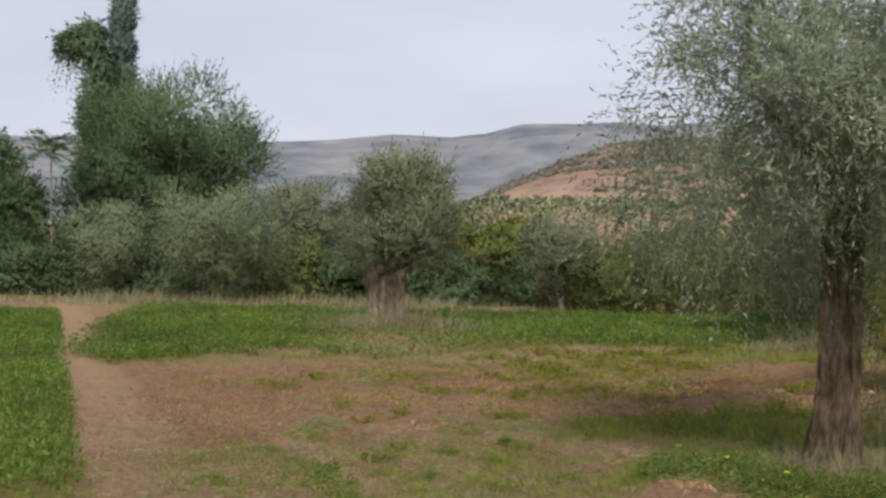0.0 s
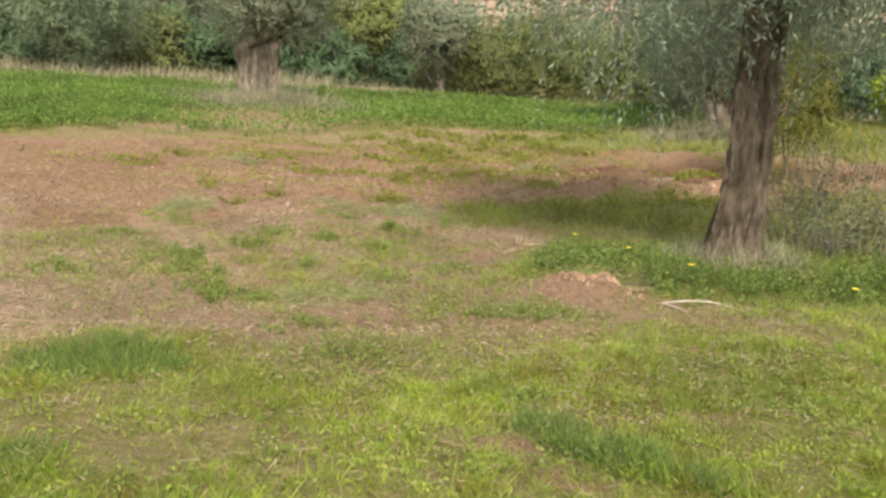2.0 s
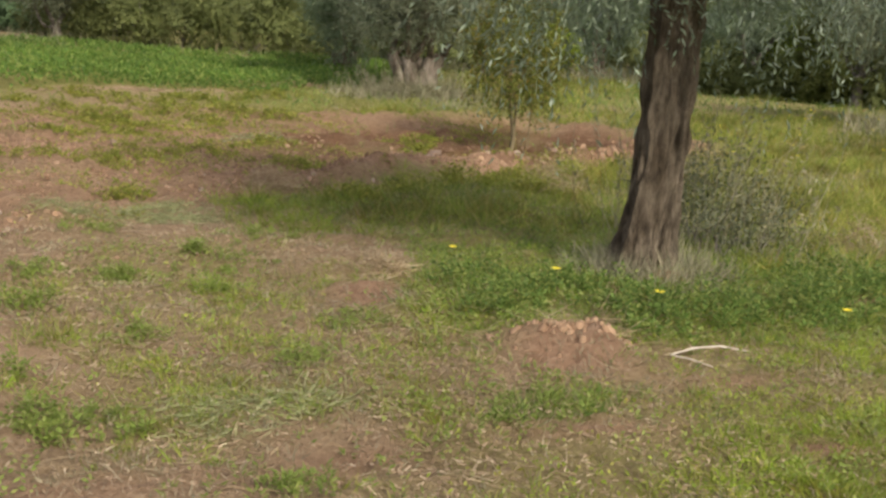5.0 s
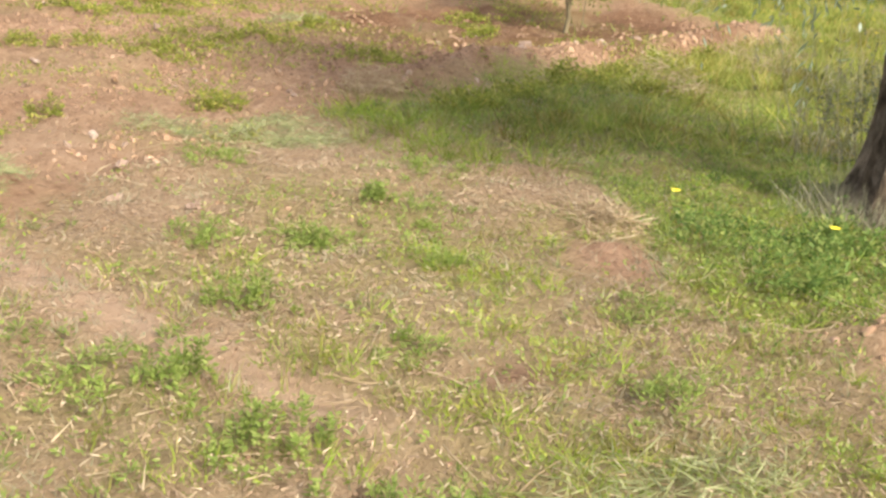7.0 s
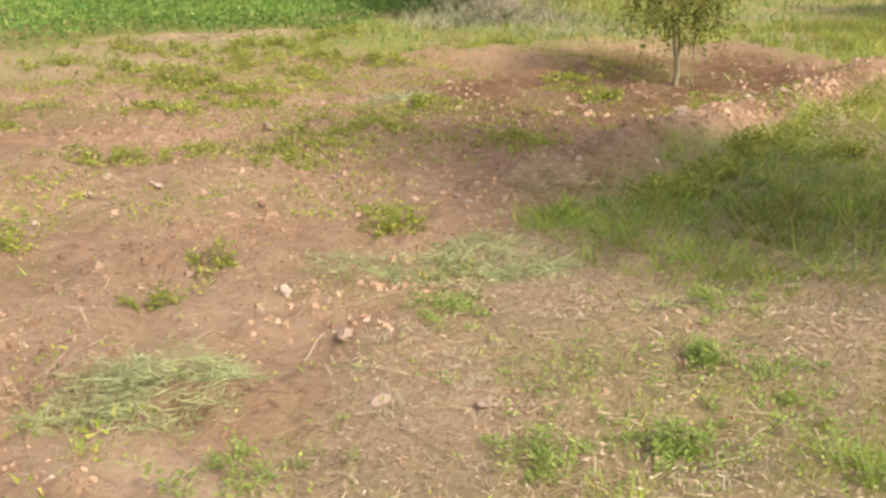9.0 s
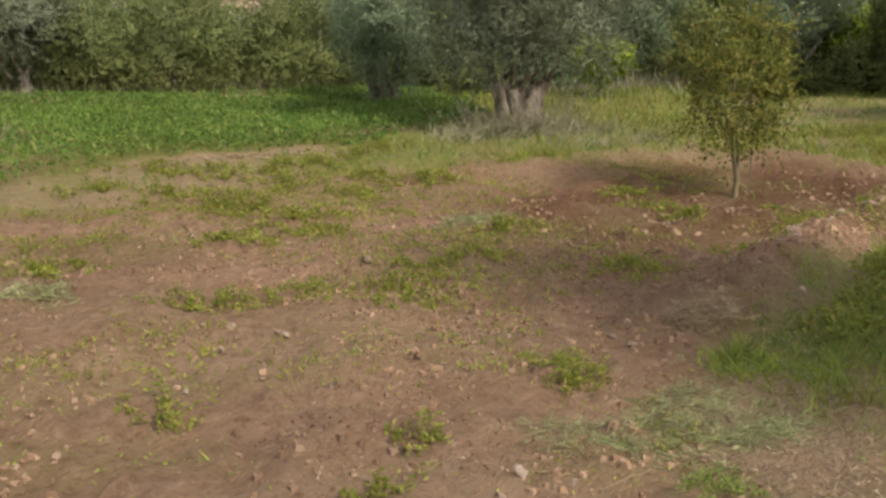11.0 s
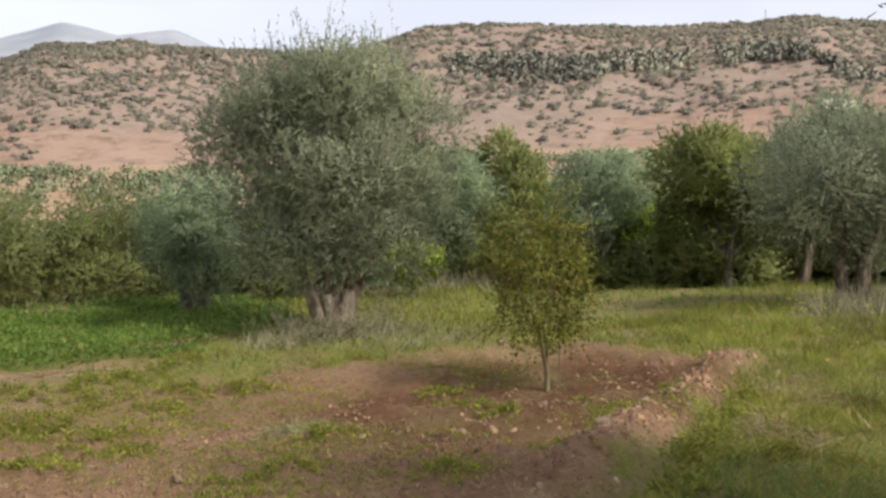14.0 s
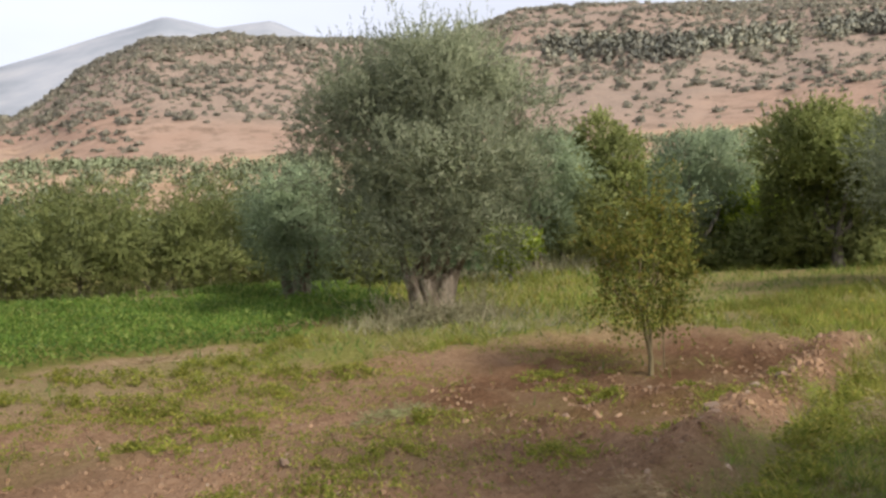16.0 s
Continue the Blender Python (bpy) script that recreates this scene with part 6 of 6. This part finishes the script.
def stalks():
    """Long dry stems strewn over the mown ground."""
    pieces = []
    for k in range(230):
        x, y = -1.6 + 5.2 * rng.random(), 4.4 + 5.4 * rng.random()
        a, run = 2 * np.pi * rng.random(), 0.10 + 0.22 * rng.random()
        f = np.linspace(-0.5, 0.5, 5)
        px, py = x + f * run * math.cos(a) + 0.03 * f ** 2 * rng.normal(), y + f * run * math.sin(a) + 0.06 * f ** 2 * rng.normal()
        pieces.append(tube(np.stack([px, py, field_z(px, py) + 0.014 + 0.02 * rng.random() * (0.5 + f)], 1), np.full(5, 0.0012 + 0.001 * rng.random()), 5))
    return stuff("dry_stalks", "long bleached stems strewn on mown ground", "litter", STRAW, pieces)


stalks()


def fallen_stick(x, y, turn, size=1.0):
    t = empty_at("fallen_branch", x, y, "bleached forked dead branch lying on grass", "branch", turn=turn)
    t.scale = (size, size, size)
    link("stick", fast_mesh("stick", *tube([(-0.2, 0, 0.03), (-0.05, 0.02, 0.045), (0.1, 0.0, 0.05), (0.24, -0.06, 0.03)], [0.006, 0.007, 0.006, 0.004], 7)), STICK, t)
    link("fork", fast_mesh("fork", *tube([(-0.2, 0, 0.03), (-0.15, -0.08, 0.03), (-0.1, -0.18, 0.02)], [0.0045, 0.0045, 0.003], 6)), STICK, t)


fallen_stick(3.2, 6.25, 5)

# ---- valley and hills ----


def clump_field(name, label, category, mat, x, y, size, tall, per, leaf):
    """Far plants, each a loose dome of leaf sprays."""
    n = len(x)
    z = land_z(x, y)
    u = unit(rng.normal(size=(n, per, 3)) + [0, 0, 0.4])
    u[..., 2] = np.abs(u[..., 2])
    p = np.stack([x, y, z], 1)[:, None] + u * np.stack([size, size, tall], 1)[:, None] * (0.45 + 0.5 * rng.random((n, per, 1)))
    d = u + rng.normal(size=u.shape) * 0.6
    ln = np.repeat(size * leaf, per)
    v, q = leaves(p.reshape(-1, 3) - unit(d.reshape(-1, 3)) * ln[:, None] * 0.5, d.reshape(-1, 3), ln, ln * 0.9, tri=True)
    tri = v.reshape(-1, 3, 3)
    own, out = unit(np.cross(tri[:, 1] - tri[:, 0], tri[:, 2] - tri[:, 0])), u.reshape(-1, 3)
    back = (own * out).sum(1) < 0
    q[back] = q[back][:, [2, 1, 0, 3]]
    own[back] *= -1
    me = fast_mesh(name, v, q, np.repeat(unit(out * 0.75 + own * 0.25), 3, 0))
    return tagged(link(name, me, mat), label, category, kind="stuff")


def polar(n, b0, b1, r0, r1, weight):
    b, r = np.radians(b0 + (b1 - b0) * rng.random(n)), r0 + (r1 - r0) * np.sqrt(rng.random(n))
    x, y = CX + r * np.sin(b), CY + r * np.cos(b)
    keep = rng.random(n) < weight(x, y, np.degrees(b), r)
    return x[keep], y[keep]


ox, oy = polar(1700, -32, 72, 78, 290, lambda x, y, b, r: 0.85 * (1 - np.exp(-((b - 21) / 2.6) ** 2 - ((r - 262) / 30) ** 2)))
os_ = 1.6 + 1.1 * rng.random(len(ox))
clump_field("orchard_trees", "distant rows of grey-green olive orchard", "orchard", ORCHARD, ox, oy, os_, os_ * 1.35, 80, 0.26)
ox, oy = polar(420, -34, 74, 47, 82, lambda x, y, b, r: 0.75 + 0 * x)
os_ = 1.5 + 0.8 * rng.random(len(ox))
clump_field("orchard_rows", "grey-green olive trees standing behind the hedge", "orchard", ORCHARD, ox, oy, os_, os_ * 1.5, 240, 0.17)


def lift_of(x, y, r):
    """How high a place stands over the valley, in degrees from the field."""
    return np.degrees(np.arctan2(land_z(x, y) - 1.6, r))


sx_, sy_ = polar(33000, -14, 68, 330, 725, lambda x, y, b, r: np.clip(0.06 + 0.75 * fbm(x / 45, y / 45, 4, 63) + 0.36 * smooth(5.9, 7.6, lift_of(x, y, r) + 0.6 * fbm(x / 30, y / 30, 2, 64)) + 0.12 * (b < 34) * smooth(5.9, 7.2, lift_of(x, y, r)), 0.012, 0.62))
ss = 1.1 + 1.9 * rng.random(len(sx_)) ** 2.5
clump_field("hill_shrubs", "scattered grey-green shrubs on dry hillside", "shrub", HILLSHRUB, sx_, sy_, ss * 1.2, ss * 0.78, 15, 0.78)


def belt(b, e):
    """Where pines are planted: a broad belt below the ridge, and a smaller one that runs down the spur."""
    one = np.exp(-((e - np.interp(b, [40, 45, 49, 52.5], [10.1, 9.5, 9.6, 9.7])) / np.interp(b, [40, 52.5], [0.62, 0.5])) ** 4) * smooth(38.5, 40.5, b) * (1 - smooth(52.2, 52.9, b))
    two = np.exp(-((e - np.interp(b, [54, 56, 58.3, 59.3, 60.5, 64], [9.9, 9.8, 9.7, 8.9, 7.9, 7.6])) / 0.38) ** 4) * smooth(53.7, 54.2, b)
    return np.clip(one + two, 0, 1)


px2, py2 = polar(16000, 37, 66, 440, 720, lambda x, y, b, r: belt(b, lift_of(x, y, r) + 0.5 * fbm(x / 25, y / 25, 3, 85)) * (0.5 + 0.5 * smooth(-0.25, 0.1, fbm(x / 40, y / 40, 3, 81))))
ps_ = 1.7 + 1.3 * rng.random(len(px2))
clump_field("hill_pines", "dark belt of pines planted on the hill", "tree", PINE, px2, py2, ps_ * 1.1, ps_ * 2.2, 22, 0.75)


def mast(bearing, r, high):
    x, y = CX + r * math.sin(radians(bearing)), CY + r * math.cos(radians(bearing))
    t = new("radio_mast")
    t.location = (x, y, float(land_z(np.array([x]), np.array([y]))[0]) - 0.3)
    tagged(t, "thin metal mast standing on the hill ridge", "mast", "ridge masts")
    link("pole", fast_mesh("pole", *tube([(0, 0, 0), (0, 0, high)], [0.35, 0.2], 6)), STEEL, t)
    link("crossarm", fast_mesh("crossarm", *tube([(-1.2, 0, high * 0.85), (1.2, 0, high * 0.85)], [0.12, 0.12], 5)), STEEL, t)


mast(56.5, 700, 9)
mast(27.6, 700, 10)


def farmhouse(bearing, r):
    """A small flat-roofed whitewashed house on the slope."""
    x, y = CX + r * math.sin(radians(bearing)), CY + r * math.cos(radians(bearing))
    t = new("farmhouse")
    t.location = (x, y, float(land_z(np.array([x]), np.array([y]))[0]) - 0.5)
    t.rotation_euler = (0, 0, radians(-bearing + 12))
    tagged(t, "small whitewashed flat-roofed house on dry slope", "house")
    for name, mat, (w, d, h), (px, py, pz), label in (("wall", WHITE, (7.5, 5.0, 3.6), (0, 0, 1.8), "whitewashed wall"), ("roof", STEEL, (8.0, 5.5, 0.3), (0, 0, 3.75), "grey flat roof"), ("door", STICK, (1.0, 0.1, 2.1), (-1.8, -2.52, 1.4), ""),
                                                ("window", STEEL, (1.1, 0.1, 1.1), (1.6, -2.52, 2.1), ""), ("annex", WHITE, (4.0, 4.0, 2.6), (5.6, 0.4, 1.3), "lower whitewashed annex")):
        bm = bmesh.new()
        bmesh.ops.create_cube(bm, size=1, matrix=Matrix.Translation((px, py, pz)) @ Matrix.Diagonal((w, d, h, 1)))
        bmesh.ops.bevel(bm, geom=bm.edges[:], offset=0.03, segments=1, affect="EDGES")
        me = bpy.data.meshes.new(name)
        bm.to_mesh(me)
        bm.free()
        link(name, me, mat, t, label)


farmhouse(59.5, 402)
fallen_stick(19.4, 24.4, 20, 2.2)
